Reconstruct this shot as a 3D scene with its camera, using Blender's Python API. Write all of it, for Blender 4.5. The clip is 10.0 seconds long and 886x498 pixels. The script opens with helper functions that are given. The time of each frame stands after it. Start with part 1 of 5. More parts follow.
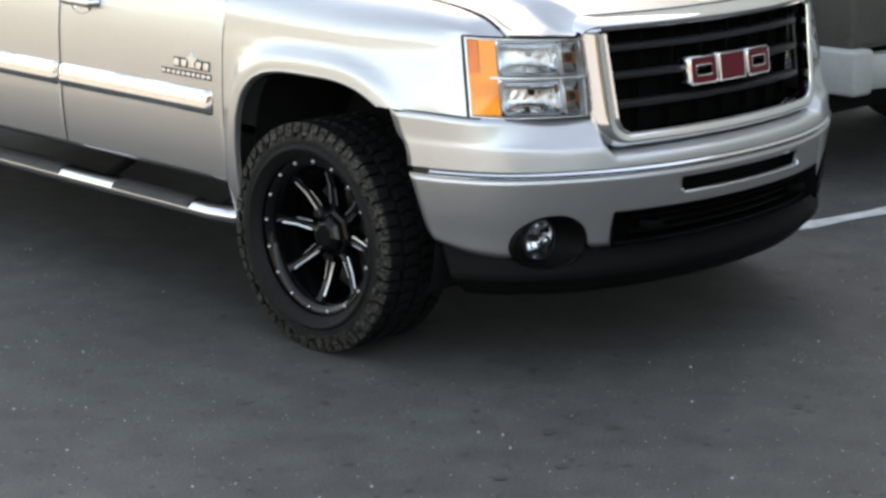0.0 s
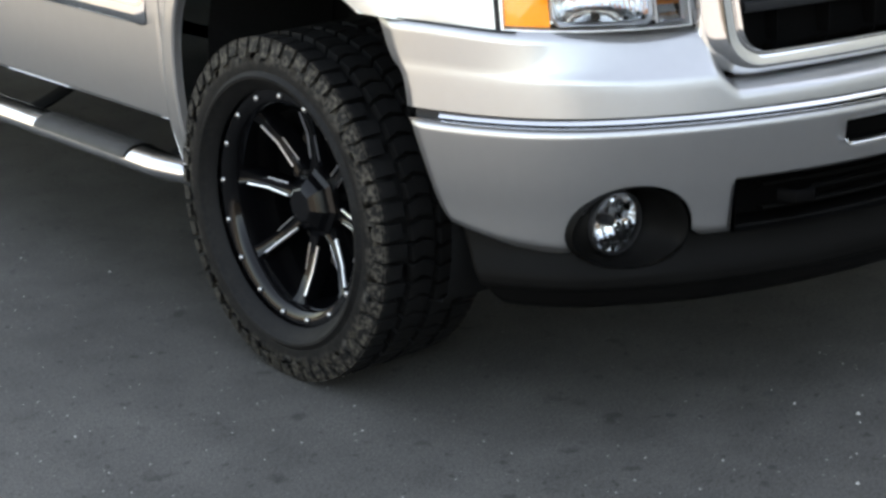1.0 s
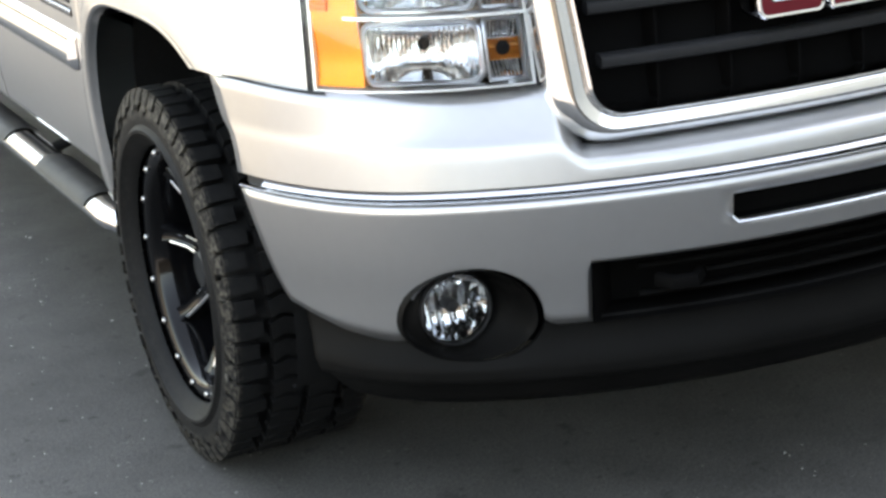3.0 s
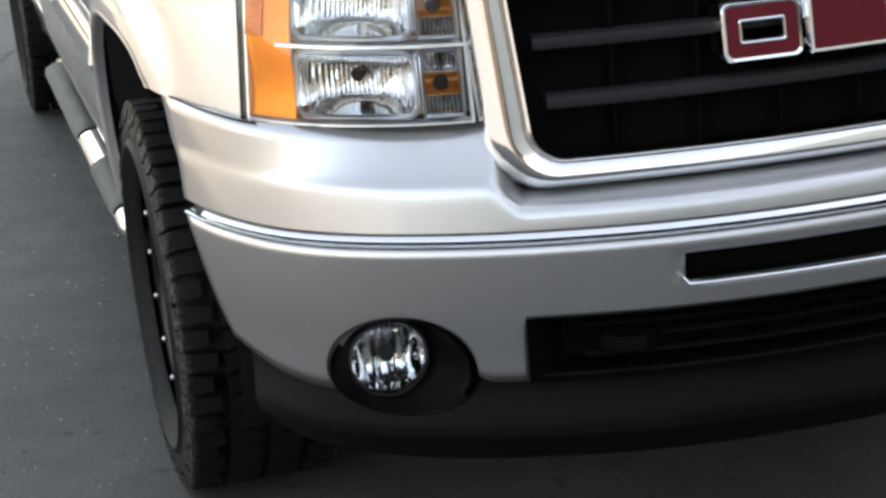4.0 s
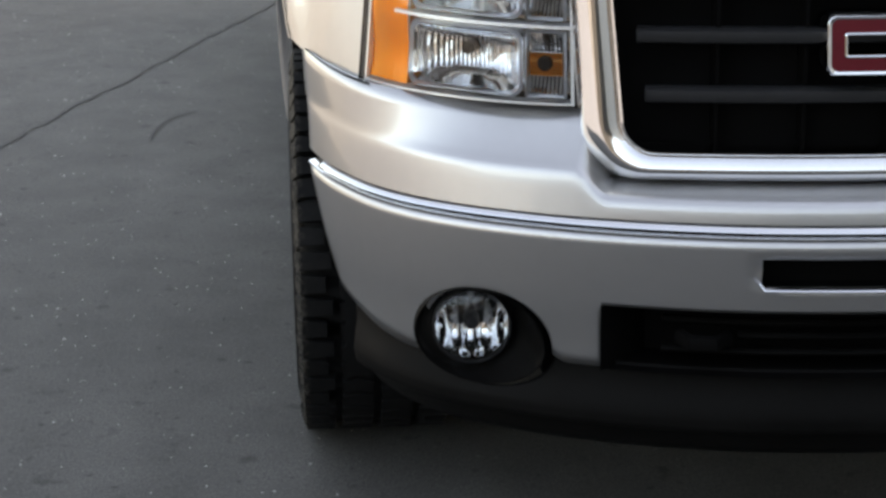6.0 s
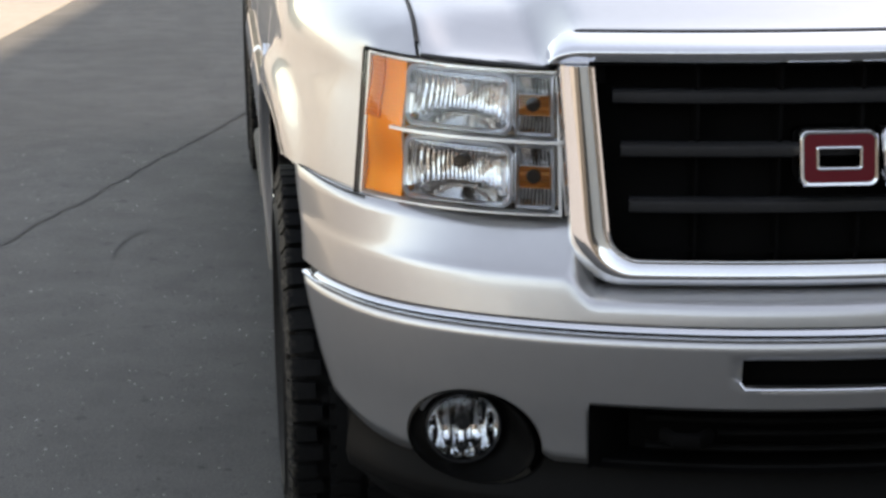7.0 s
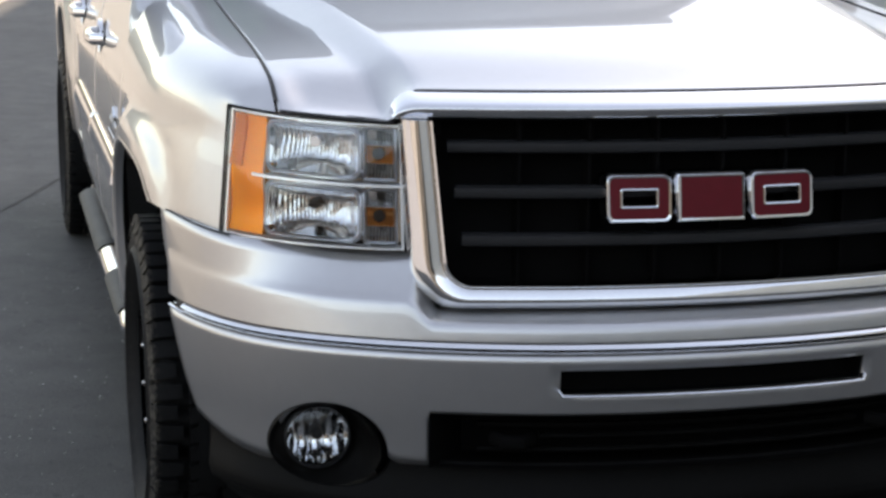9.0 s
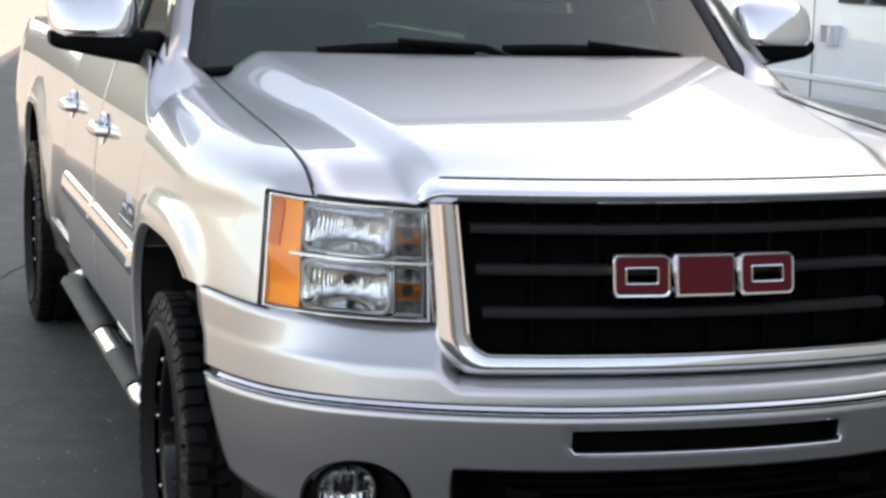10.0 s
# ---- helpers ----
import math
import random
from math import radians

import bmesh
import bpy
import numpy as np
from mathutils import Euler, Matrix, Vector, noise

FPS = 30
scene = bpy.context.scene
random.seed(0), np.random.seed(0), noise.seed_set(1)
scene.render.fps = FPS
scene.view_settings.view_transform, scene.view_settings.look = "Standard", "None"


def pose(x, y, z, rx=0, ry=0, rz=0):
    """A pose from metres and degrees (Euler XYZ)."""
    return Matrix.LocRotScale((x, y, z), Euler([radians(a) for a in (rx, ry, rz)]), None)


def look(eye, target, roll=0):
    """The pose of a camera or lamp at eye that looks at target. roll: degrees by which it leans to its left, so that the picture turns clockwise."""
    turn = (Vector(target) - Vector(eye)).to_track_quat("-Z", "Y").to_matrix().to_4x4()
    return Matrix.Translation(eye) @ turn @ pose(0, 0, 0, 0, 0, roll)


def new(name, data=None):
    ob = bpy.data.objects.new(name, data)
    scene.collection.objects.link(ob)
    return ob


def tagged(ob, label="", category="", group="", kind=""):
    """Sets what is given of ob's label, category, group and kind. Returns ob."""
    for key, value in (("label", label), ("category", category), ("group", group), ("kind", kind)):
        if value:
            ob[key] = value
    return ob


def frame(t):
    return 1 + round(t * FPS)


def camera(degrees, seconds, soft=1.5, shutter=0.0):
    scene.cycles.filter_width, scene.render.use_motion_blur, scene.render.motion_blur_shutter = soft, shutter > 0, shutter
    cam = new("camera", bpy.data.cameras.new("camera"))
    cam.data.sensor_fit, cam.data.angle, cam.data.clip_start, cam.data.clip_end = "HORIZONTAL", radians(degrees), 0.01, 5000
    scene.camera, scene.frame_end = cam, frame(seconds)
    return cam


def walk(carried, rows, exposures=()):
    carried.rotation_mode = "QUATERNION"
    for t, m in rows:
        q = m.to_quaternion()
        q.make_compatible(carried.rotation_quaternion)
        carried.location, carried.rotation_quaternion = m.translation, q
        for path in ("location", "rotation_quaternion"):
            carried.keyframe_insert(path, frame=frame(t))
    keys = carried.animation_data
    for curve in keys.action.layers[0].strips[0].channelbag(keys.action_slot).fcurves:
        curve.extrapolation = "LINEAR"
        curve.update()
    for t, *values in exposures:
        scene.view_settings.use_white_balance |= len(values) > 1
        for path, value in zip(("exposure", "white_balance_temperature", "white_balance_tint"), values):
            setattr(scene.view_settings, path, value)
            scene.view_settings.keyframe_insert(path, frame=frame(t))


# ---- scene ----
cam = camera(25.8, 10.0, soft=2.9)
# seconds, stops, kelvin, tint: the clip darkens as it moves to the brighter front
EXPOSURES = [(0, 1.95, 8850, 13), (1, 2.3, 8900, 14), (2, 2.87, 8950, 15), (3.5, 2.5, 9200, 14), (4.5, 1.95, 9200, 17), (6.5, 1.76, 9200, 17), (7.5, 1.58, 9150, 18), (9, 1.53, 8750, 18), (10, 1.69, 8750, 18)]
PATH = [
    (0, (-5.012, -3.617, 1.895), (-3.641, -2.247, 1.402), 0.1),
    (0.2, (-4.387, -3.125, 1.765), (-3.045, -1.740, 1.233), -1.1),
    (0.5, (-3.720, -2.570, 1.586), (-2.413, -1.152, 1.057), -2.2),
    (1, (-3.249, -2.329, 1.569), (-2.049, -0.850, 0.957), -1.6),
    (1.5, (-3.041, -2.369, 1.457), (-1.893, -0.835, 0.883), -1.9),
    (2, (-2.717, -2.380, 1.551), (-1.661, -0.795, 0.941), -0.9),
    (2.2, (-2.602, -2.393, 1.573), (-1.580, -0.787, 0.961), -1.7),
    (3.3, (-1.779, -2.613, 1.515), (-1.133, -0.822, 0.901), -5.1),
    (3.5, (-1.669, -2.600, 1.500), (-1.094, -0.793, 0.864), -4.6),
    (4, (-1.360, -2.564, 1.529), (-0.877, -0.716, 0.934), -4.7),
    (4.5, (-1.116, -2.610, 1.555), (-0.849, -0.744, 0.885), -4.0),
    (5, (-1.010, -2.626, 1.535), (-0.814, -0.734, 0.919), -3.6),
    (5.2, (-0.998, -2.618, 1.538), (-0.820, -0.726, 0.917), -2.5),
    (6.3, (-0.983, -2.722, 1.551), (-0.849, -0.822, 0.941), -0.8),
    (6.5, (-0.988, -2.736, 1.558), (-0.863, -0.826, 0.978), -1.2),
    (7, (-1.117, -2.837, 1.567), (-0.895, -0.912, 1.071), -0.5),
    (7.5, (-1.253, -2.925, 1.568), (-0.932, -1.010, 1.087), -3.3),
    (8, (-1.312, -3.035, 1.582), (-0.921, -1.128, 1.125), 0.2),
    (8.5, (-1.308, -3.189, 1.580), (-0.913, -1.274, 1.159), 0.3),
    (9, (-1.347, -3.302, 1.592), (-0.884, -1.400, 1.179), 0.7),
    (9.5, (-1.578, -3.459, 1.600), (-1.009, -1.576, 1.237), 0.4),
    (10, (-1.707, -3.607, 1.602), (-1.130, -1.716, 1.296), 1.6),
]
walk(cam, [(t, look(eye, target, roll)) for t, eye, target, roll in PATH], EXPOSURES)

# ---- light: open shade; a low sun from the +x side stands behind a building ----
SUN_EL = radians(28)
sun_dir = Vector((0.85 * math.cos(SUN_EL), 0.527 * math.cos(SUN_EL), math.sin(SUN_EL)))
world = bpy.data.worlds.new("world")
scene.world = world
world.use_nodes = True
wn = world.node_tree.nodes
sky = wn.new("ShaderNodeTexSky")
sky.sky_type, sky.sun_disc = "NISHITA", False
sky.sun_elevation, sky.sun_rotation = SUN_EL, math.atan2(sun_dir.x, sun_dir.y)
sky.air_density, sky.dust_density, sky.ozone_density = 1.15, 0.7, 1.0
haze = wn.new("ShaderNodeVectorMath")  # thin even haze over the whole sky
haze.operation = "ADD"
haze.inputs[1].default_value = (0.36, 0.37, 0.39)
world.node_tree.links.new(sky.outputs[0], haze.inputs[0])
world.node_tree.links.new(haze.outputs[0], wn["Background"].inputs[0])
wn["Background"].inputs[1].default_value = 0.15
sun = new("sun", bpy.data.lights.new("sun", "SUN"))
sun.data.energy, sun.data.angle, sun.data.color = 4.5, radians(0.5), (1.0, 0.955, 0.90)
sun.matrix_world = look(sun_dir * 60, (0, 0, 0))


# ---- materials ----
def mat(name, color=(0.5, 0.5, 0.5), rough=0.5, metal=0.0, coat=0.0, var=0.0, scale=8.0, bump=0.0, bscale=200.0, spec=0.5, rvar=0.0):
    """A surface with colour variation at two scales, roughness variation and fine relief."""
    m = bpy.data.materials.new(name)
    m.use_nodes = True
    n, l = m.node_tree.nodes, m.node_tree.links
    b = n["Principled BSDF"]
    b.inputs["Base Color"].default_value = (*color, 1)
    b.inputs["Roughness"].default_value = rough
    b.inputs["Metallic"].default_value = metal
    b.inputs["Coat Weight"].default_value = coat
    b.inputs["Coat Roughness"].default_value = 0.03
    b.inputs["Specular IOR Level"].default_value = spec
    co = n.new("ShaderNodeTexCoord").outputs["Object"]
    if var:
        a, c = n.new("ShaderNodeTexNoise"), n.new("ShaderNodeTexNoise")
        a.inputs["Scale"].default_value, c.inputs["Scale"].default_value = scale, scale * 14
        a.inputs["Detail"].default_value = c.inputs["Detail"].default_value = 4
        l.new(co, a.inputs["Vector"]), l.new(co, c.inputs["Vector"])
        add = n.new("ShaderNodeMath")
        add.operation = "ADD"
        l.new(a.outputs[0], add.inputs[0]), l.new(c.outputs[0], add.inputs[1])
        ramp = n.new("ShaderNodeMapRange")
        ramp.inputs[1].default_value, ramp.inputs[2].default_value = 0.7, 1.3
        ramp.inputs[3].default_value, ramp.inputs[4].default_value = 1 - var, 1 + var
        l.new(add.outputs[0], ramp.inputs[0])
        mul = n.new("ShaderNodeVectorMath")
        mul.operation = "SCALE"
        mul.inputs[0].default_value = color
        l.new(ramp.outputs[0], mul.inputs["Scale"])
        l.new(mul.outputs[0], b.inputs["Base Color"])
        if rvar:
            rr = n.new("ShaderNodeMapRange")
            rr.inputs[1].default_value, rr.inputs[2].default_value = 0.7, 1.3
            rr.inputs[3].default_value, rr.inputs[4].default_value = rough - rvar, rough + rvar
            l.new(add.outputs[0], rr.inputs[0])
            l.new(rr.outputs[0], b.inputs["Roughness"])
    if bump:
        t, bp = n.new("ShaderNodeTexNoise"), n.new("ShaderNodeBump")
        t.inputs["Scale"].default_value, t.inputs["Detail"].default_value = bscale, 6
        bp.inputs["Strength"].default_value, bp.inputs["Distance"].default_value = bump, 0.01
        l.new(co, t.inputs["Vector"]), l.new(t.outputs[0], bp.inputs["Height"]), l.new(bp.outputs[0], b.inputs["Normal"])
    return m


def glass(name, tint, mix_rough=0.02, dust_or_sheen=0.0):
    """Thin pane: lets light straight through, with gloss by Fresnel."""
    m = bpy.data.materials.new(name)
    m.use_nodes = True
    n, l = m.node_tree.nodes, m.node_tree.links
    n.remove(n["Principled BSDF"])
    tr, gl, mx, fr = n.new("ShaderNodeBsdfTransparent"), n.new("ShaderNodeBsdfGlossy"), n.new("ShaderNodeMixShader"), n.new("ShaderNodeFresnel")
    tr.inputs[0].default_value = (*tint, 1)
    gl.inputs["Roughness"].default_value = mix_rough
    fr.inputs[0].default_value = 1.5
    through_ = tr
    if dust_or_sheen:
        # even green-grey diffuse share, painted in place of sky sheen on the pane
        sheen_film, dm = n.new("ShaderNodeBsdfDiffuse"), n.new("ShaderNodeMixShader")
        sheen_film.inputs[0].default_value = (0.21, 0.34, 0.28, 1)
        dm.inputs[0].default_value = dust_or_sheen
        l.new(tr.outputs[0], dm.inputs[1]), l.new(sheen_film.outputs[0], dm.inputs[2])
        through_ = dm
    l.new(fr.outputs[0], mx.inputs[0]), l.new(through_.outputs[0], mx.inputs[1]), l.new(gl.outputs[0], mx.inputs[2])
    l.new(mx.outputs[0], n["Material Output"].inputs[0])
    return m


PAINT = mat("silver_paint", (0.56, 0.555, 0.556), 0.375, 0.94, 1.0, 0.02, 3.0)
PAINT.node_tree.nodes["Principled BSDF"].inputs["Coat Roughness"].default_value = 0.012
PAINT.node_tree.nodes["Principled BSDF"].inputs["Coat IOR"].default_value = 1.6
CHROME = mat("chrome", (0.82, 0.82, 0.83), 0.06, 1.0, 0, 0.03, 12, 0, rvar=0.03)
SATIN = mat("milled_aluminium", (0.88, 0.89, 0.92), 0.3, 1.0, 0, 0.05, 30)
PLASTIC = mat("black_plastic", (0.0050, 0.0048, 0.0046), 0.50, 0, 0, 0.25, 10, 0.08, 900, spec=0.06, rvar=0.08)
GRILLE_BLACK = mat("grille_black", (0.0028, 0.0026, 0.0026), 0.75, 0, 0, 0.2, 10, spec=0.06)
BAR_BLACK = mat("bar_black", (0.018, 0.018, 0.019), 0.5, 0, 0, 0.15, 10, spec=0.25)
WELL = mat("wheel_well_liner", (0.006, 0.006, 0.006), 0.9, 0, 0, 0.3, 6, spec=0.2)
SEAL = mat("rubber_seal", (0.010, 0.010, 0.011), 0.6)
GLOSS_BLACK = mat("gloss_black_wheel", (0.003, 0.003, 0.0035), 0.10, 0, 0.0, 0.2, 14, spec=0.30)
RED = mat("red_enamel", (0.125, 0.007, 0.013), 0.35, 0, 0.0, 0.1, 40, spec=0.25)
AMBER = mat("amber_lens", (1.0, 0.29, 0.012), 0.38, 0.7, 0.25, 0.03, 40)
AMBER_DEEP = mat("deep_amber_lens", (0.95, 0.21, 0.010), 0.30, 0.6, 0.4, 0.12, 60)
AMBER_DIM = mat("smoked_amber_lens", (0.46, 0.17, 0.03), 0.28, 0.65, 0.3, 0.2, 50)
AMBER_BACK = mat("amber_lamp_backing", (0.92, 0.92, 0.90), 0.45, 0.15, 0, 0.05, 40)
REFLECTOR = mat("lamp_reflector", (0.82, 0.83, 0.84), 0.12, 1.0, 0, 0.06, 30)
TREAD_PAD = mat("dusty_step_rubber", (0.035, 0.034, 0.032), 0.55, 0, 0, 0.25, 25, 0.1, 400, spec=0.35)
LAMP_TRIM = mat("bright_lamp_trim", (0.90, 0.90, 0.90), 0.32, 0.55, 0, 0.03, 30)
FOG_BOWL = mat("fog_lamp_reflector", (0.80, 0.81, 0.82), 0.07, 1.0, 0, 0.05, 30)
LENS = glass("clear_lens", (0.96, 0.97, 0.98))
WINDOW = glass("window_glass", (0.30, 0.36, 0.34))
WINDSHIELD = glass("windshield_glass", (0.11, 0.150, 0.128), 0.05, 0.10)
DARK_TRIM = mat("interior_dark", (0.03, 0.03, 0.03), 0.8, 0, 0, 0.2, 8)
VAN_WHITE = mat("van_white", (0.80, 0.84, 0.88), 0.35, 0, 0.6, 0.03, 2)
VAN_GREY = mat("van_bumper_grey", (0.40, 0.40, 0.38), 0.5, 0, 0, 0.06, 3)
VAN_TAUPE = mat("van_front_taupe", (0.075, 0.070, 0.058), 0.4, 0, 0, 0.15, 3)
WHITE_LINE = mat("worn_white_line", (0.55, 0.55, 0.53), 0.85, 0, 0, 0.3, 14, 0.3, 120)
TAR = mat("tar_seam", (0.052, 0.052, 0.050), 0.8, 0, 0, 0.3, 9, 0.3, 150)
STUCCO = mat("cream_stucco", (0.27, 0.245, 0.21), 0.9, 0, 0, 0.08, 1.2, 0.3, 60)
SUNLIT_LOT = mat("sunlit_lot_cream", (0.245, 0.234, 0.211), 0.9, 0, 0, 0.12, 0.7, 0.3, 80)
BOUNCE_SLAB = mat("bounce_slab_grey", (0.225, 0.226, 0.230), 0.9, 0, 0, 0.12, 0.7, 0.3, 80)
TAN = mat("tan_stucco", (0.175, 0.172, 0.168), 0.9, 0, 0, 0.25, 0.6, 0.3, 60)
DARK_WALL = mat("dark_brown_wall", (0.060, 0.057, 0.053), 0.9, 0, 0, 0.25, 0.5, 0.3, 60)
GREY_WALL = mat("grey_block_wall", (0.46, 0.46, 0.45), 0.9, 0, 0, 0.12, 0.8, 0.3, 40)
PEBBLE = mat("pale_grit", (0.42, 0.41, 0.39), 0.9, 0, 0, 0.3, 200)


def rubber_mat():
    m = mat("tyre_rubber", (0.0085, 0.0085, 0.0088), 0.58, 0, 0, 0.25, 20, 0.12, 300, spec=0.14)
    n, l = m.node_tree.nodes, m.node_tree.links
    b = n["Principled BSDF"]
    src = b.inputs["Base Color"].links[0].from_socket
    dust_or_sheen, mx, ramp = n.new("ShaderNodeTexNoise"), n.new("ShaderNodeMix"), n.new("ShaderNodeMapRange")
    dust_or_sheen.inputs["Scale"].default_value, dust_or_sheen.inputs["Detail"].default_value = 95, 6
    ramp.inputs[1].default_value, ramp.inputs[2].default_value = 0.43, 0.66
    ramp.inputs[4].default_value = 0.68
    mx.data_type = "RGBA"
    mx.inputs["B"].default_value = (0.125, 0.112, 0.092, 1)
    # dust sits on the shoulder, past the side wall
    flat, ln, band, both = n.new("ShaderNodeVectorMath"), n.new("ShaderNodeVectorMath"), n.new("ShaderNodeMapRange"), n.new("ShaderNodeMath")
    flat.operation, ln.operation, both.operation = "MULTIPLY", "LENGTH", "MULTIPLY"
    flat.inputs[1].default_value = (1, 0, 0)
    band.inputs[1].default_value, band.inputs[2].default_value, band.inputs[3].default_value = 0.124, 0.138, 0.03
    co = n["Texture Coordinate"].outputs["Object"]
    l.new(co, dust_or_sheen.inputs["Vector"]), l.new(co, flat.inputs[0]), l.new(flat.outputs[0], ln.inputs[0])
    l.new(ln.outputs["Value"], band.inputs[0]), l.new(dust_or_sheen.outputs[0], ramp.inputs[0])
    l.new(ramp.outputs[0], both.inputs[0]), l.new(band.outputs[0], both.inputs[1])
    yz, r_len, r_band, last = n.new("ShaderNodeVectorMath"), n.new("ShaderNodeVectorMath"), n.new("ShaderNodeMapRange"), n.new("ShaderNodeMath")
    yz.operation, r_len.operation, last.operation = "MULTIPLY", "LENGTH", "MULTIPLY"
    yz.inputs[1].default_value = (0, 1, 1)
    r_band.inputs[1].default_value, r_band.inputs[2].default_value, r_band.inputs[3].default_value = 0.318, 0.342, 0.08
    l.new(co, yz.inputs[0]), l.new(yz.outputs[0], r_len.inputs[0]), l.new(r_len.outputs["Value"], r_band.inputs[0])
    l.new(both.outputs[0], last.inputs[0]), l.new(r_band.outputs[0], last.inputs[1]), l.new(last.outputs[0], mx.inputs[0])
    l.new(src, mx.inputs["A"]), l.new(mx.outputs["Result"], b.inputs["Base Color"])
    return m


RUBBER = rubber_mat()


def asphalt_mat():
    m = mat("asphalt", (0.060, 0.060, 0.061), 0.74, spec=0.5)
    n, l = m.node_tree.nodes, m.node_tree.links
    b = n["Principled BSDF"]
    co = n["Texture Coordinate"].outputs["Object"]

    def noise_node(scale, detail, lo, hi, a, c):
        t, r = n.new("ShaderNodeTexNoise"), n.new("ShaderNodeMapRange")
        t.inputs["Scale"].default_value, t.inputs["Detail"].default_value = scale, detail
        r.inputs[1].default_value, r.inputs[2].default_value, r.inputs[3].default_value, r.inputs[4].default_value = lo, hi, a, c
        l.new(co, t.inputs["Vector"]), l.new(t.outputs[0], r.inputs[0])
        return r.outputs[0]

    def times(a, c):
        k = n.new("ShaderNodeMath")
        k.operation = "MULTIPLY"
        l.new(a, k.inputs[0]), l.new(c, k.inputs[1])
        return k.outputs[0]

    f = times(noise_node(0.9, 5, 0.3, 0.7, 0.80, 1.22), noise_node(240, 4, 0.3, 0.7, 0.38, 1.75))
    f = times(f, noise_node(6, 8, 0.3, 0.7, 0.78, 1.22))
    f = times(f, noise_node(95, 3, 0.3, 0.7, 0.80, 1.22))
    f = times(f, noise_node(13, 3, 0.63, 0.72, 1.0, 0.50))
    f = times(f, noise_node(34, 2, 0.67, 0.72, 1.0, 0.45))
    f = times(f, noise_node(60, 2, 0.715, 0.76, 1.0, 2.4))
    sc = n.new("ShaderNodeVectorMath")
    sc.operation = "SCALE"
    sc.inputs[0].default_value = (0.0625, 0.060, 0.0555)
    l.new(f, sc.inputs["Scale"]), l.new(sc.outputs[0], b.inputs["Base Color"])
    t, bp = n.new("ShaderNodeTexNoise"), n.new("ShaderNodeBump")
    t.inputs["Scale"].default_value, t.inputs["Detail"].default_value = 190, 5
    bp.inputs["Strength"].default_value, bp.inputs["Distance"].default_value = 0.35, 0.006
    l.new(co, t.inputs["Vector"]), l.new(t.outputs[0], bp.inputs["Height"]), l.new(bp.outputs[0], b.inputs["Normal"])
    return m


ASPHALT = asphalt_mat()


# ---- mesh helpers ----
def smooth_all(bm, angle=40):
    bm.normal_update()
    for f in bm.faces:
        f.smooth = True
    for e in bm.edges:
        if len(e.link_faces) == 2 and e.calc_face_angle(0) > radians(angle):
            e.smooth = False


def to_mesh(name, bm, material, angle=40):
    smooth_all(bm, angle)
    me = bpy.data.meshes.new(name)
    bm.to_mesh(me)
    bm.free()
    me.materials.append(material)
    return me


PANES = (LENS, WINDOW, WINDSHIELD, AMBER)


def outward(bm, parent):
    """Turns a sheet so that it faces away from the middle of its vehicle."""
    c = Vector((0, 2.7, 0.7))
    if parent is not None and (parent.name.startswith("parked_van") or (parent.parent and parent.parent.name.startswith("parked_van"))):
        c = Vector((3.24, 3.7, 0.9))
    bm.normal_update()
    if sum(f.normal.dot(f.calc_center_median() - c) * f.calc_area() for f in bm.faces) < 0:
        bmesh.ops.reverse_faces(bm, faces=bm.faces)


def part(name, bm, material, parent=None, label="", thick=0.0, angle=40):
    if not isinstance(bm, bpy.types.Mesh) and (thick or material in PANES):
        outward(bm, parent)
    me = bm if isinstance(bm, bpy.types.Mesh) else to_mesh(name, bm, material, angle)
    ob = new(name, me)
    if parent is not None:
        ob.parent = parent
        if parent.type == "EMPTY" and parent.parent is None:
            ob.matrix_parent_inverse = Matrix.Translation(parent.location).inverted()
    if thick:
        so = ob.modifiers.new("thickness", "SOLIDIFY")
        so.thickness, so.offset = thick, -1
    return tagged(ob, label)


def grid(fn, us, vs, bm=None):
    """A sheet of quads fn(u, v) over the lists us and vs."""
    bm = bm or bmesh.new()
    rows = [[bm.verts.new(fn(u, v)) for v in vs] for u in us]
    for a, b in zip(rows, rows[1:]):
        for i in range(len(vs) - 1):
            q = [a[i], b[i], b[i + 1], a[i + 1]]
            try:
                bm.faces.new(q)
            except ValueError:
                pass
    return bm


def lin(a, b, n):
    return [a + (b - a) * i / (n - 1) for i in range(n)]


def box(x0, x1, y0, y1, z0, z1, bevel=0.0, seg=2, bm=None):
    bm = bm or bmesh.new()
    r = bmesh.ops.create_cube(bm, size=1.0, matrix=Matrix.Translation(((x0 + x1) / 2, (y0 + y1) / 2, (z0 + z1) / 2)) @ Matrix.Diagonal((abs(x1 - x0), abs(y1 - y0), abs(z1 - z0), 1)))
    if bevel:
        es = list({e for v in r["verts"] for e in v.link_edges})
        bmesh.ops.bevel(bm, geom=es, offset=bevel, segments=seg, affect="EDGES", profile=0.5)
    return bm


